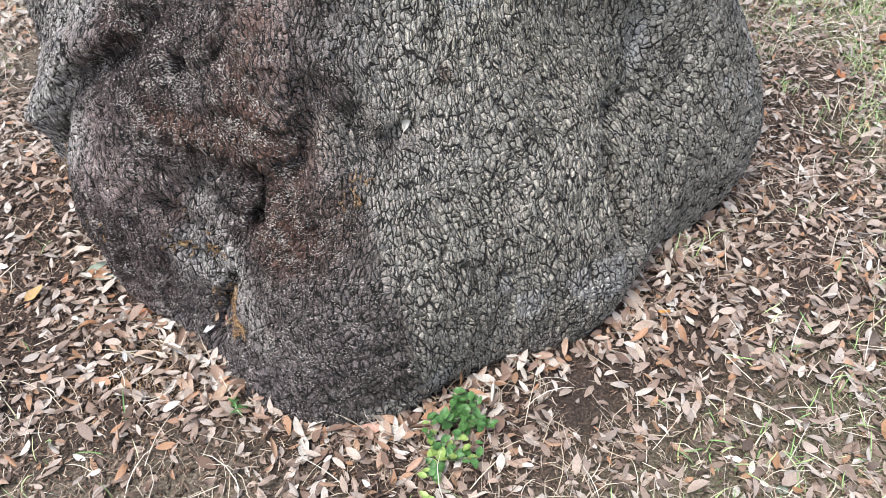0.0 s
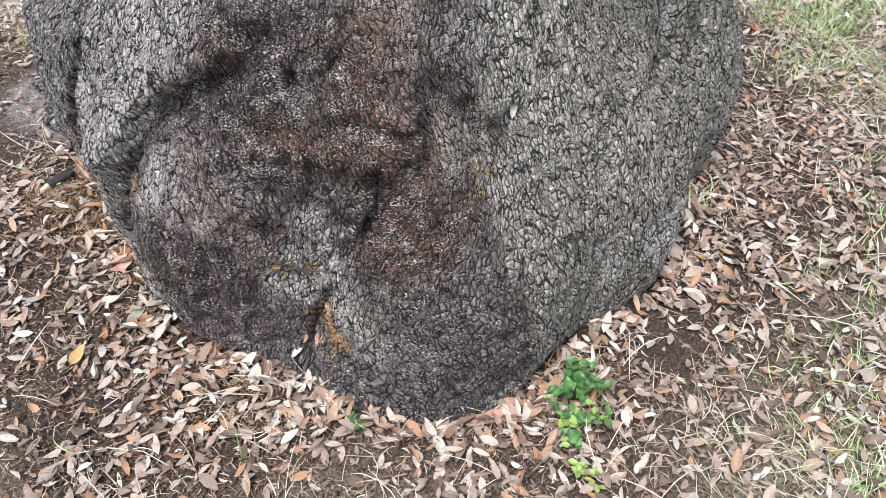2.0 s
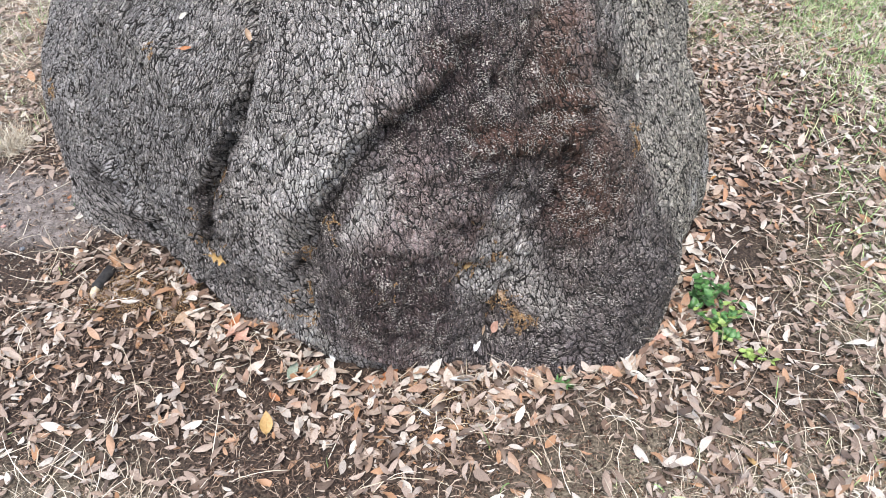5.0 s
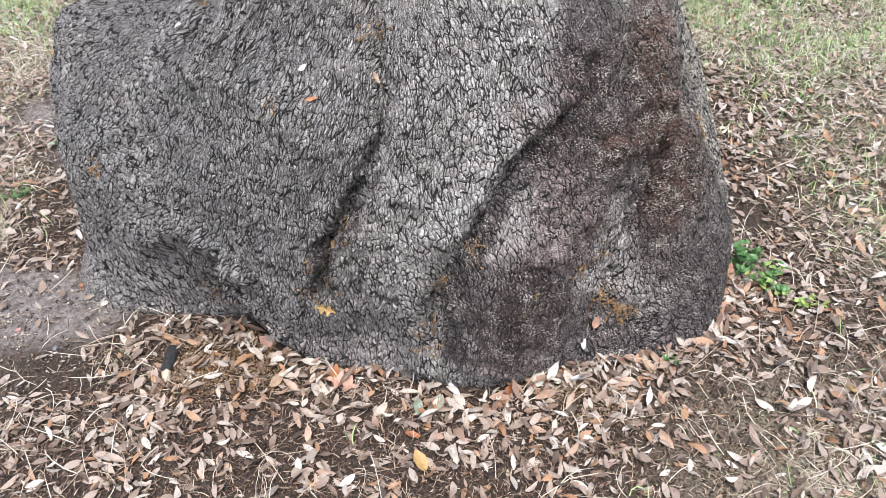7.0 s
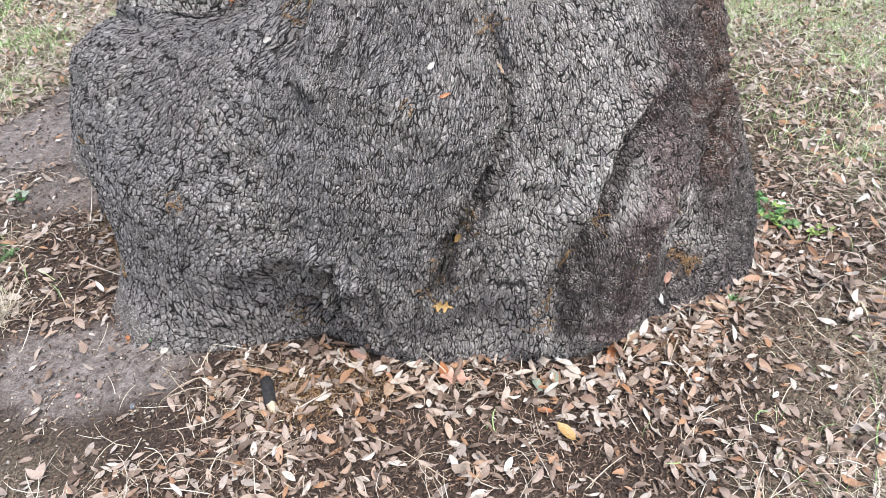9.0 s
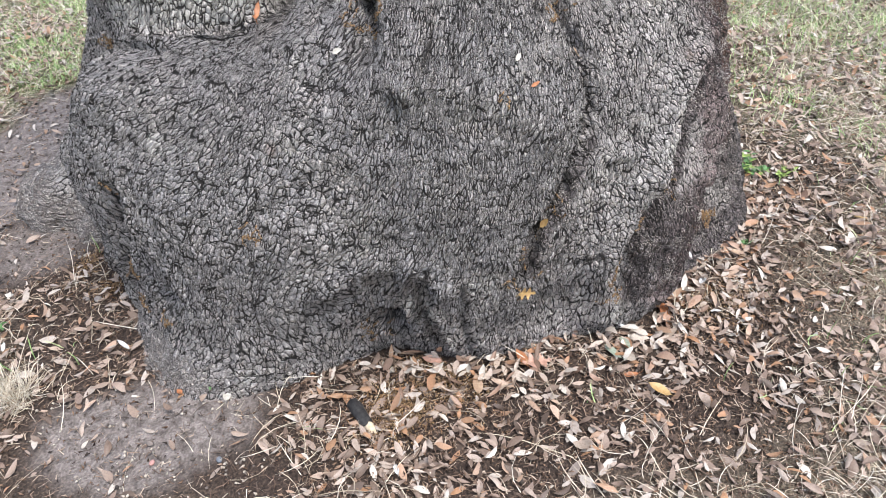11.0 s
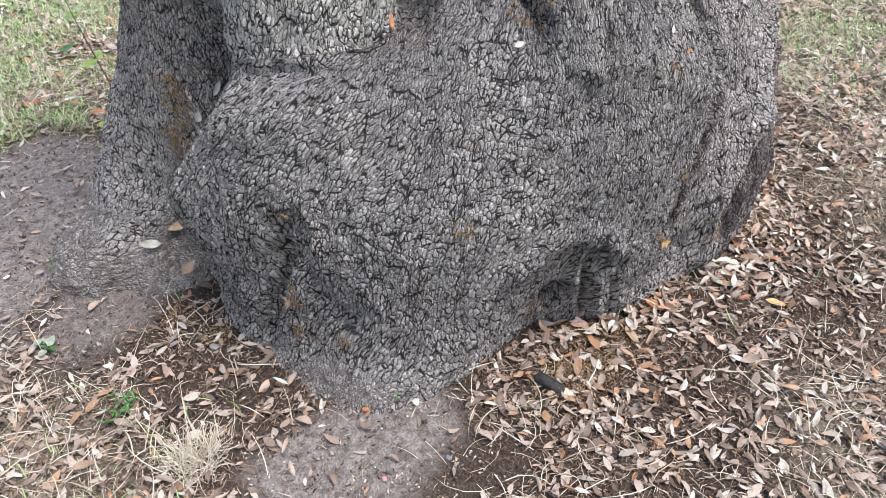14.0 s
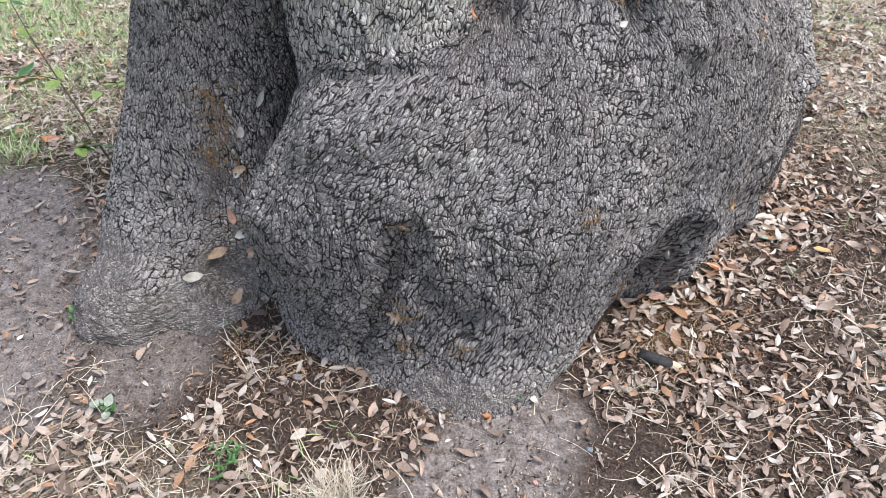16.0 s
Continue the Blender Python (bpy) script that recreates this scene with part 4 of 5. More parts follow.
# a few long stalks that arch over the litter
def stalk_density(x, y):
    r = np.hypot((x + 0.15) * 0.9, y - 2.1)
    return np.clip(0.9 - 0.25 * r, 0.1, 1) * (1 - 0.9 * dark_soil(x, y))


xy = scatter(rng, 900, stalk_density, 0.03)
k = len(xy)
stalks = blade_pieces(rng, k, 0.22, 0.0015, 0.22, 1.3)
stalks[:, :, 2] = np.maximum(stalks[:, :, 2], 0.012) + ground_height(xy[:, 0], xy[:, 1])[:, None]
stalks[:, :, :2] += xy[:, None]
stuff("dry_stalks", "long pale curved grass stalks over the leaf litter", "dry stalks", stalks, BLADE, STRAW)

# clods and short dead twigs on the open earth
xy = scatter(rng, 60000, lambda x, y: 0.6 * dark_soil(x, y) + 0.02)
k = len(xy)
size = rng.gamma(2.0, 0.0013, k) + 0.0008
bit = np.array([(1, 0, 0), (0.2, 0.9, 0), (-0.9, 0.3, 0), (-0.2, -0.9, 0), (0, 0, 0.8), (0, 0, -0.8)])[None] * size[:, None, None] * rng.uniform(0.6, 1.3, (k, 6, 1))
bit = lay(turn_pieces(bit, rng.uniform(0, 6.3, k), rng.uniform(0, 6.3, k), rng.uniform(0, 6.3, k)), xy, rng.uniform(-0.001, 0.001, k))
CLOD = material("clod", scattered([(0.0, (0.05, 0.040, 0.035)), (0.5, (0.15, 0.125, 0.112)), (0.85, (0.28, 0.245, 0.225)), (1.0, (0.46, 0.41, 0.37))], 0.95))
stuff("clods", "small dry clods of earth on the trodden soil", "clods", bit, np.array([(i, (i + 1) % 4, 4) for i in range(4)] + [((i + 1) % 4, i, 5) for i in range(4)]), CLOD)

xy = scatter(rng, 1500, lambda x, y: np.clip(0.15 + 0.6 * dark_soil(x, y) + 0.4 * patch(x, y, -0.80, 3.15, 0.42, 0.28, -20, 0.5), 0, 1), 0.02)
k = len(xy)
twigs = blade_pieces(rng, k, 0.085, 0.0016, 0.08, 1.52)
twigs[:, :, 2] = np.clip(twigs[:, :, 2], 0.003, 0.012) + ground_height(xy[:, 0], xy[:, 1])[:, None] + 0.002
twigs[:, :, :2] += xy[:, None]
DEAD = material("dead_twig", scattered([(0.0, (0.045, 0.034, 0.028)), (0.6, (0.14, 0.105, 0.085)), (1.0, (0.34, 0.28, 0.23))], 0.85))
stuff("dead_twigs", "thin dark dead twigs strewn on the soil", "twigs", twigs, BLADE, DEAD)

# reddish flower crumbs, heaped in a few places near the trunk
heaps = []
for cx, cy, r, count in ((-1.17, 2.04, 0.09, 2600), (-1.08, 1.90, 0.08, 1200), (-0.95, 1.95, 0.08, 1200), (-0.60, 3.12, 0.05, 500), (-0.72, 3.00, 0.05, 400), (-0.72, 1.12, 0.12, 900)):
    heaps.append(rng.normal((cx, cy), r * 0.6, (count, 2)))
xy = np.concatenate(heaps).astype(np.float32)
xy = xy[outside_tree(xy, 0.004)]
k = len(xy)
size = rng.uniform(0.0015, 0.005, k)
bit = np.zeros((k, 4, 3))
bit[:, 0, 0], bit[:, 1, 0] = -size, size
bit[:, 2, 1], bit[:, 2, 2] = size * 0.7, size * 0.4
bit[:, 3, 1], bit[:, 3, 2] = -size * 0.4, size * 0.8
bit = lay(turn_pieces(bit, rng.uniform(0, 6.3, k), rng.normal(0, 0.5, k), rng.uniform(0, 6.3, k)), xy, rng.uniform(0.0, 0.012, k))
CATKIN = material("catkin", scattered([(0.0, (0.16, 0.095, 0.05)), (0.5, (0.36, 0.22, 0.11)), (1.0, (0.56, 0.40, 0.23))], 0.85))
stuff("flower_litter", "heaps of reddish brown catkin crumbs on the soil", "flower litter", bit, np.array([(0, 1, 2), (0, 3, 1), (0, 2, 3), (1, 3, 2)]), CATKIN)

# pale seeds round the trodden patch
seeds = [rng.normal(c, r, (n, 2)) for c, r, n in (((-1.42, 2.66), 0.06, 40), ((-1.35, 2.40), 0.05, 26), ((-1.22, 2.90), 0.06, 24), ((-1.13, 2.50), 0.04, 22), ((-1.06, 2.42), 0.04, 16), ((-0.95, 3.1), 0.15, 30), ((-0.9, 1.1), 0.2, 26), ((-1.2, 1.6), 0.2, 26))]
xy = np.concatenate(seeds).astype(np.float32)
xy = xy[outside_tree(xy, 0.01)]
k = len(xy)
size = rng.uniform(0.0028, 0.0055, k)
octa = np.array([(1, 0, 0), (0.3, 0.95, 0), (-0.8, 0.6, 0), (-0.8, -0.6, 0), (0.3, -0.95, 0), (0, 0, 0.9), (0, 0, -0.9), (2.6, 0.5, 0.3)])
seed = octa[None] * size[:, None, None] * np.stack([np.ones(k), rng.uniform(0.7, 1, k), rng.uniform(0.7, 1, k)], 1)[:, None]
seed = lay(turn_pieces(seed, rng.normal(0, 0.5, k), rng.normal(0, 0.5, k), rng.uniform(0, 6.3, k)), xy, rng.uniform(0, 0.004, k))
SEEDS = np.array([(i, (i + 1) % 5, 5) for i in range(5)] + [((i + 1) % 5, i, 6) for i in range(5)] + [(0, 5, 7), (6, 0, 7)])
stuff("fallen_seeds", "small pale stalked seed cups on the bare soil", "seeds", seed, SEEDS, SEED)


# ---- single things ----
def plain(name, dark, light, rough=0.6, grain=120, relief=0.002):
    def build(n, l, b):
        t, g = noise_node(n, l, grain, 5), noise_node(n, l, grain / 6, 3)
        v = maths(n, l, "ADD", maths(n, l, "MULTIPLY", t.outputs[0], 0.6), maths(n, l, "MULTIPLY", g.outputs[0], 0.4))
        r = ramp(n, [(0.35, dark), (0.65, light)])
        l.new(v, r.inputs[0])
        l.new(r.outputs[0], b.inputs["Base Color"])
        b.inputs["Roughness"].default_value = rough
        bump(n, l, b, t.outputs[0], 0.6, relief)

    return material(name, build)


TAN = plain("tan_leaf", (0.30, 0.20, 0.13), (0.50, 0.37, 0.26), 0.5)
OCHRE = plain("ochre_leaf", (0.38, 0.24, 0.09), (0.56, 0.38, 0.17), 0.45)
RUST = plain("rust_leaf", (0.30, 0.11, 0.045), (0.50, 0.22, 0.10), 0.5)
BLEACHED = plain("bleached_leaf", (0.42, 0.40, 0.355), (0.62, 0.60, 0.54), 0.6)
SAGE = plain("grey_green_leaf", (0.20, 0.25, 0.19), (0.38, 0.43, 0.35), 0.5)
PINK = plain("pinkish_leaf", (0.42, 0.24, 0.18), (0.60, 0.38, 0.30), 0.5)
FRESH = plain("fresh_leaf", (0.20, 0.31, 0.07), (0.40, 0.52, 0.17), 0.45)
DEEP = plain("dark_green_leaf", (0.045, 0.12, 0.035), (0.12, 0.27, 0.08), 0.4)
TWIG = plain("twig", (0.10, 0.075, 0.055), (0.24, 0.185, 0.14), 0.8)
CHAR = plain("charred_bark", (0.012, 0.012, 0.013), (0.05, 0.048, 0.048), 0.75, 90, 0.004)
WOOD = plain("pale_wood", (0.50, 0.40, 0.27), (0.70, 0.60, 0.45), 0.7)
FILTER = plain("cork_paper", (0.62, 0.27, 0.06), (0.75, 0.38, 0.10), 0.5)
PAPER = plain("white_paper", (0.62, 0.60, 0.56), (0.78, 0.76, 0.72), 0.7)
DOWN = plain("feather_vane", (0.52, 0.54, 0.57), (0.78, 0.80, 0.82), 0.7)
QUILL = plain("feather_shaft", (0.66, 0.62, 0.55), (0.8, 0.77, 0.70), 0.5)
STONE = plain("grey_pebble", (0.20, 0.18, 0.17), (0.38, 0.355, 0.34), 0.85)


def part(name, me, parent, label=""):
    ob = new(name, me)
    ob.parent = parent
    return tagged(ob, label) if label else ob


def leaf_mesh(name, length, ratio, mat, curl=0.15, fold=0.3, lobes=0, bow=0.0):
    """A leaf along x from its stalk, creased along the midrib, with a short stalk; lobes: how many bays a side."""
    rows, cols = (22 if lobes else 11), 5
    verts, faces = [], []
    for i in range(rows):
        t = i / (rows - 1)
        w = math.sin(math.pi * t**0.85) ** 0.8 * ratio * length / 2
        if lobes:
            w *= 0.62 + 0.42 * math.cos(2 * math.pi * lobes * t + 0.6)
        w = max(w, 0.0004)
        for j in range(cols):
            c = (j / (cols - 1)) * 2 - 1
            x = t * length
            verts.append((x, c * w + bow * length * math.sin(math.pi * t), curl * length * (t - 0.4) ** 2 * 2 + abs(c) ** 1.4 * w * fold + 0.03 * length * math.sin(9 * t + 4 * c) * abs(c)))
    for i in range(rows - 1):
        for j in range(cols - 1):
            a = i * cols + j
            faces.append((a, a + 1, a + cols + 1, a + cols))
    # stalk and midrib
    base = len(verts)
    for i in range(6):
        t = -0.25 + i * 0.2
        r = 0.012 * length * (1.1 - max(t, 0))
        z = curl * length * (t - 0.4) ** 2 * 2
        y = bow * length * math.sin(math.pi * max(t, 0))
        verts += [(t * length, y - r, z + r * 0.2), (t * length, y, z + r), (t * length, y + r, z + r * 0.2), (t * length, y, z - r)]
    for i in range(5):
        for j in range(4):
            a, b = base + 4 * i + j, base + 4 * i + (j + 1) % 4
            faces.append((a, b, b + 4, a + 4))
    return mesh_of(name, np.array(verts), np.array(faces), mat)


LEAF_MESHES = {}


def fallen_leaf(label, at, normal, spin, length, mat, ratio=0.42, curl=0.15, fold=0.3, lobes=0, lift=0.009):
    """A single leaf lying on a face with that normal."""
    key = (length, mat.name, ratio, curl, fold, lobes)
    if key not in LEAF_MESHES:
        LEAF_MESHES[key] = leaf_mesh("fallen_leaf", length, ratio, mat, curl, fold, lobes)
    ob = new("fallen_leaf", LEAF_MESHES[key])
    n = Vector(normal).normalized()
    side = Vector((0, 0, 1)).cross(n) if abs(n.z) < 0.9 else Vector((1, 0, 0))
    side = (side - n * side.dot(n)).normalized()
    m = Matrix((side, n.cross(side), n)).transposed().to_4x4()
    ob.matrix_basis = Matrix.Translation(Vector(at) + n * lift) @ m @ pose(0, 0, 0, 0, 0, spin)
    return tagged(ob, label, "leaf", "fallen leaves that stand out")


def ground_leaf(label, x, y, spin, length, mat, **kw):
    z = float(ground_height(np.array([x], np.float32), np.array([y], np.float32))[0])
    return fallen_leaf(label, (x, y, z), (0.12 * math.sin(spin), 0.12 * math.cos(spin), 1), spin, length, mat, lift=0.014, **kw)


def on_bark(p):
    """Points moved onto the tree's skin."""
    p = p.astype(np.float32)
    for _ in range(4):
        d = tree_field(p)
        g = np.stack([tree_field(p + np.array(e, np.float32) * 0.004) - d for e in ((1, 0, 0), (0, 1, 0), (0, 0, 1))], 1) / 0.004
        p = p - g * (d / np.maximum((g**2).sum(1), 0.2))[:, None]
    return p, g / np.maximum(np.sqrt((g**2).sum(1)), 1e-6)[:, None]


def bark_leaf(label, at, normal, spin, length, mat, *shape):
    """A leaf that rests on the tree's skin nearest to a place."""
    p, n = on_bark(np.array([at]))
    n = Vector([float(v) for v in n[0]]) + 0.6 * Vector(normal)
    return fallen_leaf(label, tuple(float(v) for v in p[0]), n, spin, length, mat, *shape)


# caught on the bark
bark_leaf("small bleached leaf stuck upright on the bark", (-0.074, 1.207, 0.611), (0.2, -0.93, 0.31), 75, 0.055, BLEACHED, 0.3, 0.05)
bark_leaf("small yellow leaf in the dark bark pocket", (-0.591, 1.228, 0.291), (0.08, -0.8, 0.6), 20, 0.026, OCHRE, 0.6)
bark_leaf("tan leaf hanging from the wound's edge", (-0.489, 1.210, 0.165), (-0.3, -0.8, 0.5), -30, 0.045, TAN, 0.4)
bark_leaf("pinkish leaf hanging on the root flank", (-0.507, 1.195, 0.060), (-0.73, -0.61, 0.32), 80, 0.040, PINK, 0.5)
bark_leaf("tan leaf caught above the feather", (-0.554, 1.215, 0.065), (-0.4, -0.8, 0.4), 70, 0.032, TAN, 0.55)
bark_leaf("tan lobed oak leaf caught in the bark seam", (-0.985, 1.748, 0.220), (-0.73, -0.59, 0.45), -15, 0.052, OCHRE, 0.75, 0.2, 0.2, 3)
bark_leaf("tan lobed oak leaf caught in the lower cleft", (-0.90, 2.775, 0.190), (-0.6, 0.7, 0.5), 10, 0.058, TAN, 0.75, 0.2, 0.2, 3)
bark_leaf("small pale leaf in the bark seam", (-0.835, 1.635, 0.779), (-0.47, -0.56, 0.68), 90, 0.028, TAN, 0.45)
bark_leaf("rusty leaf sliver on the burl", (-0.943, 1.742, 0.755), (-0.54, -0.47, 0.7), 10, 0.028, RUST, 0.3)
bark_leaf("bleached leaf bit on the burl", (-0.915, 1.776, 0.802), (-0.66, -0.42, 0.62), 40, 0.022, BLEACHED, 0.5)
bark_leaf("rusty brown leaf at the pale stem's foot", (-0.660, 2.405, 0.795), (-0.6, -0.3, 0.75), 70, 0.065, RUST, 0.4, 0.3)
bark_leaf("ochre leaf caught in the bark seam", (-0.962, 1.696, 0.406), (-0.97, -0.22, 0.2), 60, 0.032, OCHRE, 0.5)
bark_leaf("bleached leaf bit on the shoulder", (-0.899, 2.167, 0.804), (-0.65, 0.23, 0.72), 30, 0.024, BLEACHED, 0.6)
bark_leaf("white leaf between the stem and the burl", (-0.319, 2.889, 0.526), (-1.0, -0.06, 0.2), 60, 0.050, BLEACHED, 0.35)
bark_leaf("bleached leaf leaning on the dark stem", (-0.322, 2.950, 0.448), (-0.98, 0.16, 0.2), 80, 0.036, BLEACHED, 0.6)
bark_leaf("tan leaf lying in the cleft between the stems", (-0.320, 3.000, 0.350), (-0.7, 0.2, 0.65), 20, 0.042, TAN, 0.55)
bark_leaf("pale leaf lying in the cleft between the stems", (-0.322, 3.012, 0.330), (-0.7, 0.3, 0.6), 60, 0.042, BLEACHED, 0.5)
bark_leaf("curled pale leaf in the pocket between the stems", (-0.355, 3.045, 0.145), (-0.6, 0.2, 0.75), 30, 0.060, BLEACHED, 0.45, 0.4)
bark_leaf("curled tan leaf in the pocket between the stems", (-0.370, 3.060, 0.115), (-0.5, 0.1, 0.85), 200, 0.065, TAN, 0.45, 0.45)
bark_leaf("curled pale leaf in the pocket between the stems", (-0.400, 3.080, 0.070), (-0.5, 0.1, 0.85), 160, 0.070, BLEACHED, 0.4, 0.5)
bark_leaf("curled tan leaf in the pocket between the stems", (-0.430, 3.080, 0.035), (-0.6, 0.0, 0.75), -40, 0.060, TAN, 0.45, 0.3)
bark_leaf("brown leaf standing in the pocket between the stems", (-0.345, 3.040, 0.185), (-0.9, 0.2, 0.3), 100, 0.060, PINK, 0.4, 0.3)
bark_leaf("grey leaf standing in the pocket between the stems", (-0.385, 3.050, 0.095), (-0.9, 0.1, 0.4), 70, 0.055, TAN, 0.4, 0.4)
# on the ground
ground_leaf("grey green leaf lying on the litter", -0.946, 1.419, 20, 0.060, SAGE)
ground_leaf("large orange tan leaf at the trunk's foot", -0.335, 0.915, 25, 0.070, TAN, ratio=0.55)
ground_leaf("bleached leaf at the trunk's foot", -0.372, 0.965, 80, 0.045, BLEACHED)
ground_leaf("bleached leaf at the trunk's foot", -0.275, 0.920, 20, 0.052, BLEACHED)
ground_leaf("bleached leaf at the trunk's foot", -0.301, 0.860, 95, 0.058, BLEACHED)
ground_leaf("orange leaf at the trunk's foot", -0.196, 0.925, 15, 0.070, PINK)
ground_leaf("tan leaf standing at the trunk's foot", -0.525, 1.010, 60, 0.055, TAN)
ground_leaf("bright orange leaf on the litter", -1.023, 1.407, 100, 0.042, RUST)
ground_leaf("ochre leaf on the litter", -1.099, 1.340, 60, 0.062, OCHRE, ratio=0.5)
ground_leaf("dark green grey leaf on the litter", -0.975, 1.450, 40, 0.060, SAGE)
ground_leaf("ochre leaf on the litter", -0.308, 0.552, 70, 0.045, OCHRE)
ground_leaf("cream leaf at the root's foot", -0.735, 1.250, 10, 0.062, BLEACHED, ratio=0.5)
ground_leaf("orange tan leaf at the root's foot", -0.802, 1.297, 0, 0.060, RUST)
ground_leaf("orange lobed oak leaf at the trunk's foot", -0.985, 1.640, 110, 0.085, PINK, ratio=0.75, lobes=3)
ground_leaf("orange tan leaf on the litter", -1.010, 1.700, 30, 0.062, RUST)
ground_leaf("tan leaf on the litter", -1.110, 1.831, 10, 0.065, TAN)
ground_leaf("red leaf beside the bare patch", -1.137, 2.615, 50, 0.024, RUST, ratio=0.6)
ground_leaf("white leaf beside the bare patch", -1.157, 2.492, 10, 0.050, BLEACHED)
ground_leaf("pale leaf at the trunk's foot", -0.970, 1.890, 40, 0.050, BLEACHED)
ground_leaf("pale leaf at the trunk's foot", -1.000, 1.935, 80, 0.055, PINK, ratio=0.5)
for x, y, spin, length in ((1.415, 3.55, 20, 0.09), (0.86, 3.43, 50, 0.085), (1.95, 3.18, 100, 0.09), (2.05, 3.50, 10, 0.10), (1.49, 3.40, 70, 0.08), (1.78, 2.74, 30, 0.10), (1.50, 2.44, 90, 0.055), (1.63, 3.05, 0, 0.09), (1.90, 1.66, 45, 0.06), (1.10, 3.75, 130, 0.085)):
    ground_leaf("large rust orange leaf lying in the grass", x, y, spin, length, RUST, ratio=0.6, curl=0.35)


# ---- stick ----
def tube(path, radii, sides, mat, name, wobble=0.0, seed=3):
    """A closed tube through the points of path."""
    r = random.Random(seed)
    verts, faces = [], []
    for i, (p, rad) in enumerate(zip(path, radii)):
        way = (Vector(path[min(i + 1, len(path) - 1)]) - Vector(path[max(i - 1, 0)])).normalized()
        u = way.orthogonal().normalized()
        w = way.cross(u)
        for j in range(sides):
            a = 2 * math.pi * j / sides
            k = rad * (1 + wobble * r.uniform(-1, 1))
            verts.append(Vector(p) + u * k * math.cos(a) + w * k * math.sin(a))
    n = len(path)
    for i in range(n - 1):
        for j in range(sides):
            a, b = i * sides + j, i * sides + (j + 1) % sides
            faces.append((a, b, b + sides, a + sides))
    verts += [Vector(path[0]), Vector(path[-1])]
    for j in range(sides):
        b = (j + 1) % sides
        faces += [(b, j, len(verts) - 2, len(verts) - 2), ((n - 1) * sides + j, (n - 1) * sides + b, len(verts) - 1, len(verts) - 1)]
    me = bpy.data.meshes.new(name)
    me.from_pydata([tuple(v) for v in verts], [], [f if f[2] != f[3] else f[:3] for f in faces])
    for p in me.polygons:
        p.use_smooth = True
    me.materials.append(mat)
    return me


def height_at(x, y):
    return float(ground_height(np.array([x], np.float32), np.array([y], np.float32))[0])


stick = tagged(new("charred_stick"), "short charred black stick with a pale broken end", "stick")
stick.matrix_basis = Matrix.Translation((-1.20, 2.125, height_at(-1.20, 2.125) + 0.017)) @ pose(0, 0, 0, 0, 4, 218)
part("bark", tube([(-0.055, 0, 0.002), (-0.050, 0, 0.001), (-0.03, 0.001, 0), (0.0, 0, 0), (0.025, -0.001, -0.001), (0.034, 0, -0.002)], [0.010, 0.015, 0.017, 0.016, 0.016, 0.013], 12, CHAR, "bark", 0.09), stick, "charred black bark")
part("broken_end", tube([(0.022, -0.001, -0.001), (0.04, 0, -0.002), (0.055, 0.002, -0.003), (0.064, 0.005, -0.005)], [0.0135, 0.0125, 0.010, 0.004], 9, WOOD, "broken_end", 0.12, 5), stick, "pale splintered wood")

butt = tagged(new("cigarette_butt"), "cigarette butt with orange filter lying on the litter", "cigarette butt")
butt.matrix_basis = Matrix.Translation((0.585, 1.287, height_at(0.585, 1.287) + 0.014)) @ pose(0, 0, 0, 0, 6, 8)
part("filter", tube([(-0.022, 0, 0), (-0.0215, 0, 0), (0.008, 0.0005, 0)], [0.0033, 0.0041, 0.004], 12, FILTER, "filter", 0.05), butt, "orange cork-tipped filter")
part("paper", tube([(0.008, 0.0005, 0), (0.018, 0.001, -0.0006), (0.021, 0.001, -0.0008)], [0.0039, 0.0036, 0.002], 12, PAPER, "paper", 0.1), butt, "burnt white paper end")


# ---- feathers ----
def feather(label, x, y, z, spin, tip, length):
    ob = tagged(new("feather"), label, "feather", "lost feathers")
    ob.matrix_basis = Matrix.Translation((x, y, z)) @ pose(0, 0, 0, 8, -tip, spin)
    rows, verts, faces = 16, [], []
    r = random.Random(int(1000 * abs(x)))
    for i in range(rows):
        t = i / (rows - 1)
        w = 0.16 * length * math.sin(math.pi * min(1, t * 0.92 + 0.06)) ** 0.6
        for c in (-1, -0.5, 0, 0.5, 1):
            verts.append((length * (0.15 + 0.85 * t - 0.10 * abs(c)), c * w * r.uniform(0.85, 1.1), 0.10 * length * t * t + abs(c) * w * 0.35 + r.uniform(0, 0.03) * w))
    for i in range(rows - 1):
        for j in range(4):
            a = 5 * i + j
            faces.append((a, a + 1, a + 6, a + 5))
    part("vane", mesh_of("vane", np.array(verts), np.array(faces), DOWN), ob)
    part("shaft", tube([(0, 0, 0.001), (0.4 * length, 0, 0.002 + 0.02 * length), (length * 0.95, 0, 0.003 + 0.09 * length)], [0.0012, 0.0009, 0.0003], 6, QUILL, "shaft"), ob, "pale quill")


feather("white downy feather caught in the root's notch", -0.583, 1.190, 0.035, 30, 20, 0.050)
feather("white feather lying on the litter by the root", -0.625, 1.150, height_at(-0.625, 1.15) + 0.016, 150, 5, 0.060)
feather("pale blue grey feather at the trunk's foot", -0.993, 2.815, height_at(-0.993, 2.815) + 0.018, 70, 25, 0.045)
feather("small grey feather on the litter", -1.010, 3.180, height_at(-1.01, 3.18) + 0.016, 20, 5, 0.035)
feather("small grey feather on the litter", -1.344, 2.024, height_at(-1.344, 2.024) + 0.016, 200, 5, 0.040)
feather("small grey feather on the litter", -0.770, 1.135, height_at(-0.77, 1.135) + 0.016, 110, 8, 0.038)
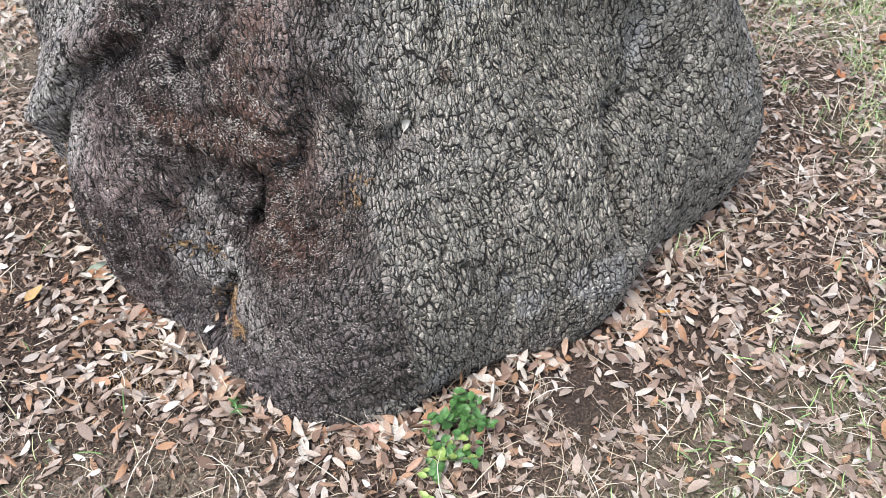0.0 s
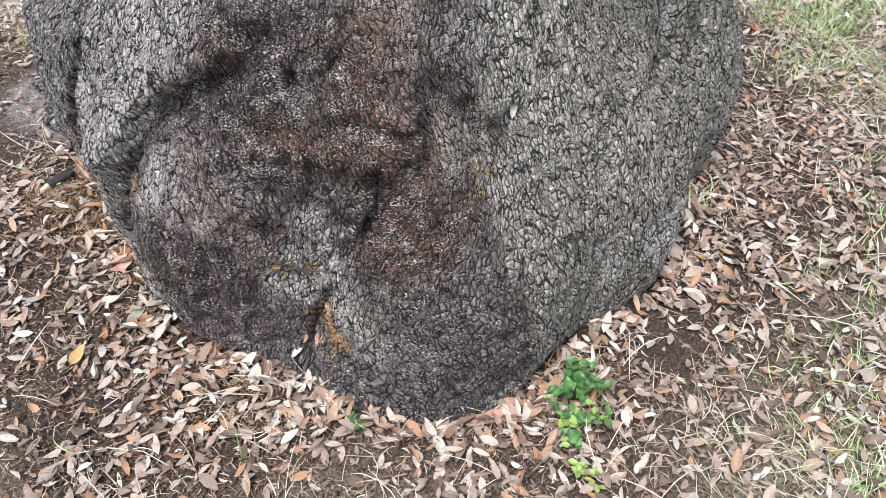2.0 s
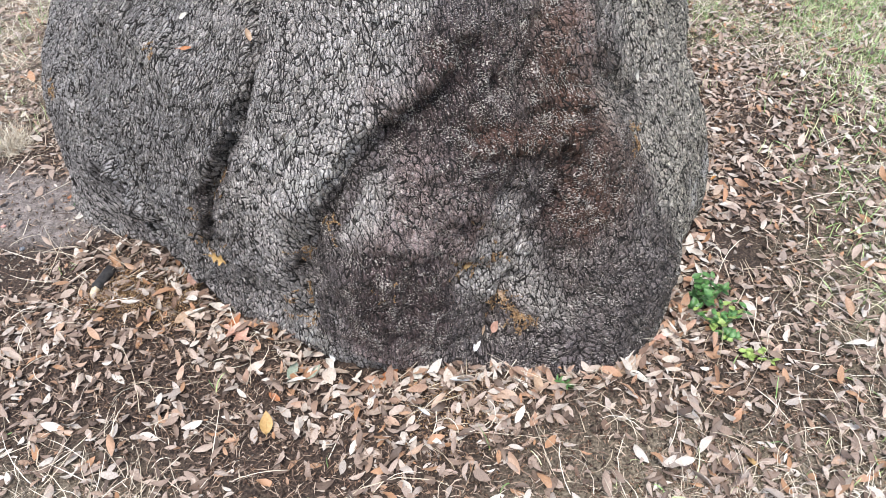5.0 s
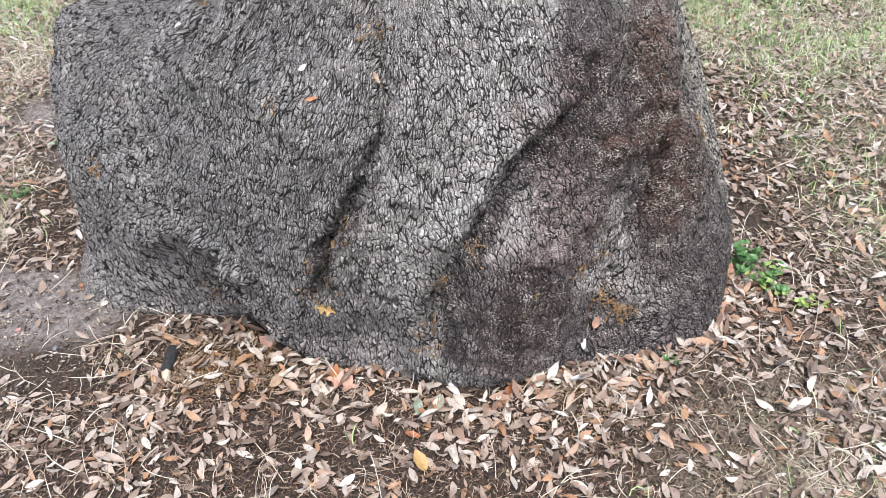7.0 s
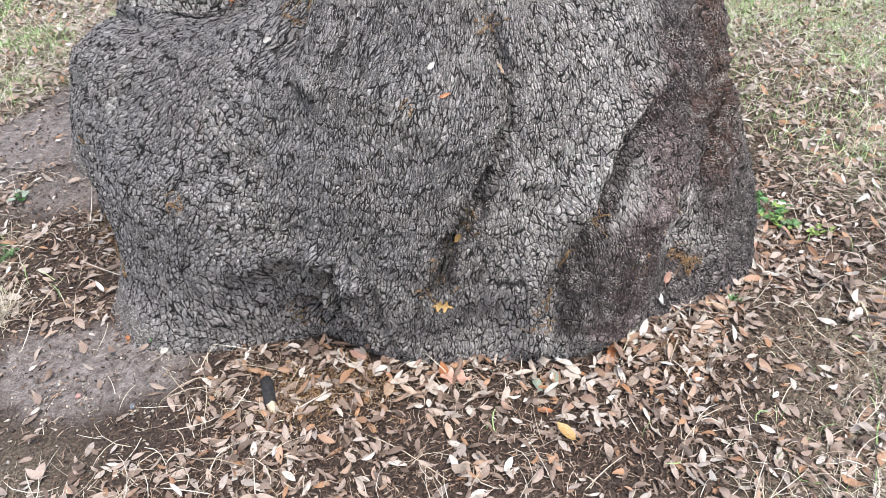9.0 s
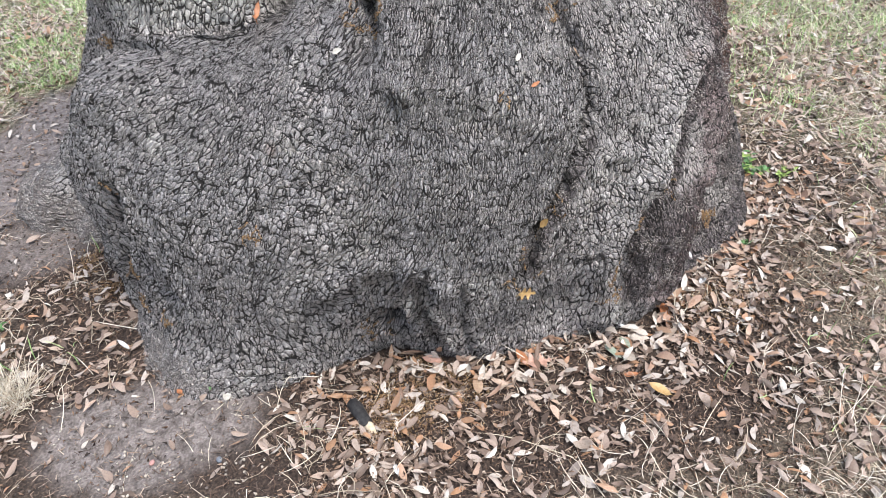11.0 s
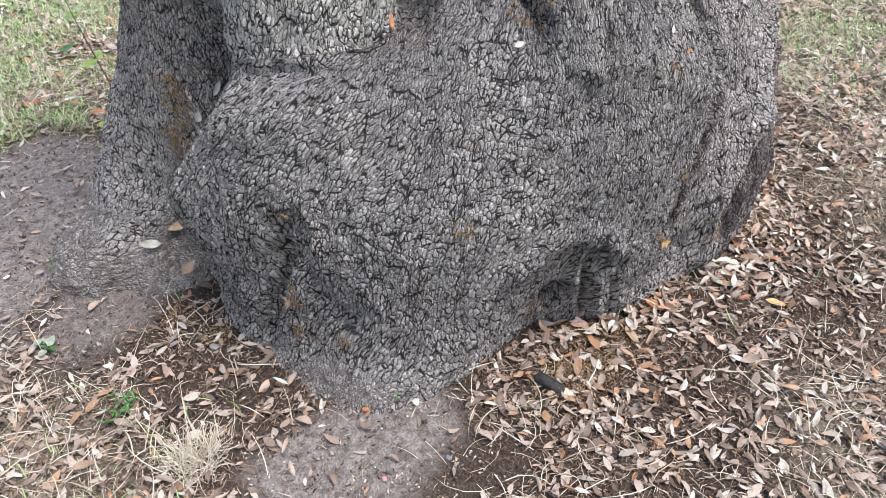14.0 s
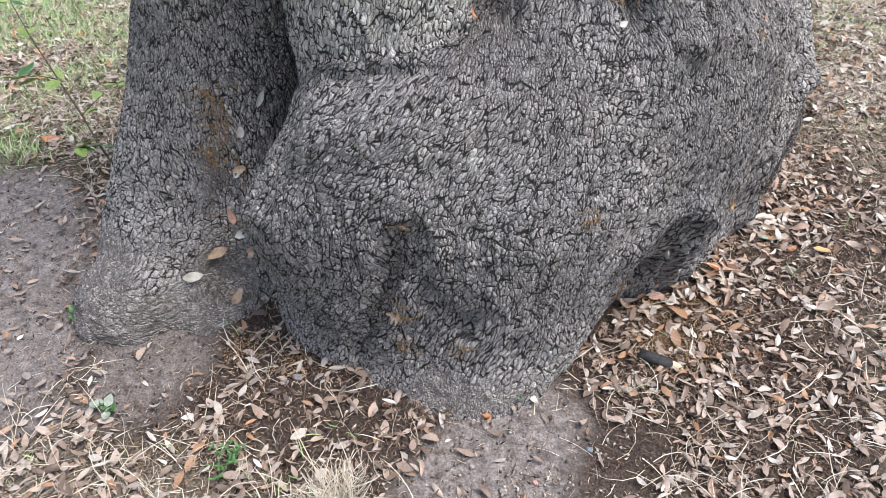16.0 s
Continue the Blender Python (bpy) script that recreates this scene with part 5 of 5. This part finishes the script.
feather("grey down on the litter beside the trunk", -0.860, 1.420, height_at(-0.86, 1.42) + 0.016, 60, 8, 0.050)


# ---- pebbles ----
def pebble(label, x, y, size, mat=STONE, spin=0.0):
    bm = bmesh.new()
    bmesh.ops.create_icosphere(bm, subdivisions=2, radius=size)
    r = random.Random(int(7000 * abs(x)) + 1)
    k = (1.0, r.uniform(0.6, 0.8), r.uniform(0.45, 0.6))
    for v in bm.verts:
        d = 1 + 0.12 * noise.noise(v.co * (1.6 / size) + Vector((x * 9, y * 9, 0)))
        v.co = Vector((v.co.x * k[0], v.co.y * k[1], v.co.z * k[2])) * d
    me = bpy.data.meshes.new("pebble")
    bm.to_mesh(me)
    bm.free()
    for p in me.polygons:
        p.use_smooth = True
    me.materials.append(mat)
    ob = new("pebble", me)
    ob.matrix_basis = Matrix.Translation((x, y, height_at(x, y) + size * 0.3)) @ pose(0, 0, 0, 5, 5, spin)
    return tagged(ob, label, "pebble", "pebbles on the soil")


BLUE = plain("blue_pebble", (0.13, 0.15, 0.18), (0.24, 0.27, 0.31), 0.6)
ROSE = plain("pink_pebble", (0.45, 0.24, 0.22), (0.60, 0.36, 0.33), 0.7)
pebble("flat grey pebble on dark soil", -0.772, 3.008, 0.017, spin=40)
pebble("flat grey pebble on dark soil", -0.773, 3.045, 0.013, spin=70)
pebble("small pale pebble on dark soil", -0.560, 3.167, 0.009)
pebble("small blue grey pebble by the bare patch", -1.334, 2.456, 0.010, BLUE, 30)
pebble("small pink pebble by the bare patch", -1.347, 2.621, 0.009, ROSE)
pebble("round grey pebble in the bare patch", -1.330, 2.700, 0.013)
pebble("grey pebble on the trodden earth", -0.40, 3.66, 0.018, spin=20)
pebble("grey pebble on the trodden earth", -0.20, 3.72, 0.012, spin=80)
pebble("dark clod on the trodden earth", -0.52, 3.56, 0.014, TWIG)
pebble("pale egg shaped acorn on the litter", 0.71, 0.78, 0.014, SAGE)


# ---- plants ----
def sprout(name, label, x, y, stems, leaf_size, mats, seed, category="plant", spread=0.06, rise=0.05, ratio=0.62, per=6):
    """A low plant: thin stems that lean out from one foot, with leaves in pairs up them."""
    r = random.Random(seed)
    ob = tagged(new(name), label, category)
    ob.matrix_basis = Matrix.Translation((x, y, height_at(x, y)))
    blades = [leaf_mesh("leaf", leaf_size, ratio, m, 0.2, 0.35) for m in mats]
    for i in range(stems):
        a, out, up = r.uniform(0, 6.3), spread * r.uniform(0.3, 1.0), rise * r.uniform(0.6, 1.3)
        pts = [(math.cos(a) * out * t, math.sin(a) * out * t, up * t**0.7 + 0.002) for t in (0, 0.35, 0.7, 1.0)]
        part("stalk", tube(pts, [0.0014, 0.0012, 0.001, 0.0007], 5, TWIG, "stalk"), ob)
        for j in range(per):
            t = 0.3 + 0.7 * j / max(1, per - 1)
            lf = part("leaf", blades[(i + j) % len(blades)], ob)
            lf.matrix_basis = Matrix.Translation((math.cos(a) * out * t, math.sin(a) * out * t, up * t**0.7 + 0.003)) @ pose(0, 0, 0, r.uniform(-25, 25), r.uniform(-35, 10), r.uniform(0, 360)) @ Matrix.Scale(r.uniform(0.65, 1.1), 4)
    return ob


sprout("groundcover_plant", "dark glossy green groundcover plant at the trunk's foot", 0.035, 0.945, 9, 0.030, [DEEP], 2, spread=0.075, rise=0.07, per=7)
sprout("groundcover_plant", "yellow green groundcover plant among fallen leaves", -0.005, 0.855, 10, 0.028, [FRESH, DEEP, DEEP], 4, spread=0.085, rise=0.05, per=6)
sprout("groundcover_plant", "small yellow green seedling among fallen leaves", -0.02, 0.745, 4, 0.022, [FRESH], 6, spread=0.05, rise=0.025)
sprout("weed", "small dark green weed among dry litter", -0.96, 3.245, 7, 0.022, [DEEP], 8, "weed", 0.06, 0.035, 0.3, 8)
sprout("weed", "grey green weed at the litter's edge", -0.625, 3.475, 3, 0.034, [SAGE, DEEP], 9, "weed", 0.05, 0.03, 0.7, 3)
sprout("weed", "tiny dark green weed at the trunk's foot", -0.455, 0.985, 4, 0.020, [DEEP], 10, "weed", 0.03, 0.02, 0.35, 6)
sprout("weed", "tiny green weed at the trunk's foot", -1.12, 2.53, 4, 0.020, [DEEP], 11, "weed", 0.03, 0.025, 0.4, 5)
sprout("weed", "tiny green weed on the trodden earth", -0.22, 3.52, 2, 0.022, [DEEP], 12, "weed", 0.02, 0.02, 0.6, 3)

sapling = tagged(new("sapling"), "thin leafy sapling growing behind the dark stem", "sapling")
sapling.matrix_basis = Matrix.Translation((0.56, 3.27, height_at(0.56, 3.27)))
spine = [(0, 0, 0), (0.02, 0.03, 0.10), (0.05, 0.055, 0.22), (0.07, 0.09, 0.36), (0.09, 0.13, 0.52), (0.10, 0.15, 0.64)]
part("stem", tube(spine, [0.0045, 0.004, 0.0034, 0.0028, 0.002, 0.0012], 7, TWIG, "stem"), sapling)
shoots = [((0.02, 0.03, 0.10), (-0.10, 0.10, 0.17)), ((0.05, 0.055, 0.22), (0.07, -0.10, 0.30)), ((0.07, 0.09, 0.36), (0.0, 0.20, 0.42))]
for a, b in shoots:
    part("branch", tube([a, tuple((Vector(a) + Vector(b)) / 2 + Vector((0, 0, 0.01))), b], [0.002, 0.0016, 0.001], 6, TWIG, "branch"), sapling)
oval = leaf_mesh("leaf", 0.078, 0.58, FRESH, 0.15, 0.25)
dull = leaf_mesh("leaf", 0.072, 0.58, DEEP, 0.15, 0.25)
r = random.Random(14)
sites = [spine[1], spine[2], spine[3], spine[4], spine[5], spine[5], spine[4], spine[3]] + [b for _, b in shoots] * 4 + [tuple((Vector(a) + Vector(b)) / 2) for a, b in shoots]
for i, p in enumerate(sites):
    lf = part("leaf", dull if i % 4 == 0 else oval, sapling)
    lf.matrix_basis = Matrix.Translation(p) @ pose(0, 0, 0, r.uniform(-30, 30), r.uniform(-25, 25), r.uniform(0, 360)) @ Matrix.Scale(r.uniform(0.7, 1.1), 4)

stump = tagged(new("stump", tube([(0.005, 0, -0.03), (0, 0, 0.0), (0.004, 0.004, 0.04), (0.008, 0.006, 0.075), (0.012, 0.006, 0.085)], [0.055, 0.048, 0.040, 0.036, 0.024], 16, CHAR, "stump", 0.12)), "low blackened stump beside the dark stem", "stump")
stump.matrix_basis = Matrix.Translation((0.60, 3.18, height_at(0.60, 3.18)))


# ---- a tuft of dead grass ----
def dry_tuft(x, y, count, seed):
    r = np.random.default_rng(seed)
    xy = r.normal((x, y), 0.028, (count, 2)).astype(np.float32)
    tuft = blade_pieces(r, count, 0.085, 0.0011, 0.32, 0.55)
    tuft[:, :, 2] = np.maximum(tuft[:, :, 2], 0.001) + ground_height(xy[:, 0], xy[:, 1])[:, None]
    tuft[:, :, :2] += xy[:, None]
    return tagged(new("grass_tuft", mesh_of("grass_tuft", *join_pieces(tuft, BLADE), STRAW)), "tuft of dead straw coloured grass beside bare soil", "grass tuft")


dry_tuft(-1.18, 3.06, 320, 41)


# ---- dry catkins caught in the bark ----
WISPS = []


def catkins(at, fall, count, spread):
    """Curled strands of beads that cling to the bark round a place and hang down from it."""
    r = np.random.default_rng(int(1e4 * abs(at[0] * at[1])) + count)
    beads = []
    for _ in range(max(3, count // 3)):
        p = np.array(at) + r.normal(0, spread, 3)
        way = r.normal(0, 1, 3) + np.array((0, 0, -fall))
        for _ in range(r.integers(8, 22)):
            way = way / np.linalg.norm(way) + r.normal(0, 0.35, 3)
            p = p + 0.0026 * way / np.linalg.norm(way)
            beads.append(p.copy())
    p, n = on_bark(np.array(beads))
    k = len(p)
    local = octa[None, :7] * r.uniform(0.0012, 0.0026, k)[:, None, None]
    local = turn_pieces(local.copy(), r.uniform(0, 6.3, k), r.uniform(0, 6.3, k), r.uniform(0, 6.3, k))
    WISPS.append(local + (p + n * r.uniform(0.002, 0.008, k)[:, None])[:, None])


catkins((-0.475, 1.190, 0.130), 0.5, 80, 0.020)
catkins((-0.468, 1.150, 0.110), 0.3, 70, 0.018)
catkins((-0.489, 1.205, 0.150), 0.8, 26, 0.016)
catkins((-0.784, 1.252, 0.308), 0.5, 14, 0.012)
catkins((-0.560, 1.230, 0.330), 0.8, 40, 0.030)
catkins((-0.620, 1.240, 0.310), 0.8, 30, 0.022)
catkins((-0.500, 1.225, 0.300), 0.8, 24, 0.020)
catkins((-0.949, 1.669, 0.469), 1.5, 26, 0.015)
catkins((-0.967, 1.718, 0.360), 1.5, 36, 0.018)
catkins((-0.980, 1.740, 0.260), 1.5, 30, 0.018)
catkins((-0.782, 1.690, 0.870), 1.0, 30, 0.020)
catkins((-0.814, 1.398, 0.449), 1.0, 18, 0.012)
catkins((-0.868, 1.496, 0.218), 1.0, 26, 0.018)
catkins((-0.865, 1.463, 0.357), 1.0, 24, 0.018)
catkins((-0.982, 1.786, 0.746), 1.0, 14, 0.010)
catkins((-0.829, 2.112, 0.860), 0.3, 46, 0.022)
catkins((-1.105, 2.350, 0.468), 0.8, 26, 0.014)
catkins((-0.928, 2.763, 0.223), 0.8, 24, 0.016)
catkins((-0.940, 2.755, 0.110), 0.8, 28, 0.016)
catkins((-1.036, 2.652, 0.125), 0.8, 24, 0.013)
catkins((-0.285, 3.000, 0.560), 1.5, 90, 0.026)
catkins((-0.295, 2.995, 0.470), 1.5, 110, 0.030)
catkins((-0.310, 3.000, 0.380), 1.5, 80, 0.026)
catkins((-0.350, 3.020, 0.200), 1.2, 40, 0.025)
catkins((-0.937, 2.752, 0.464), 0.8, 14, 0.010)
catkins((-0.175, 1.155, 0.530), 1.2, 26, 0.014)
catkins((-0.860, 1.480, 0.130), 0.8, 24, 0.018)
catkins((-1.000, 2.090, 0.110), 0.8, 40, 0.030)
stuff("catkins", "wisps of dried orange brown catkins caught in bark", "catkins", np.concatenate(WISPS), SEEDS[:10], CATKIN)
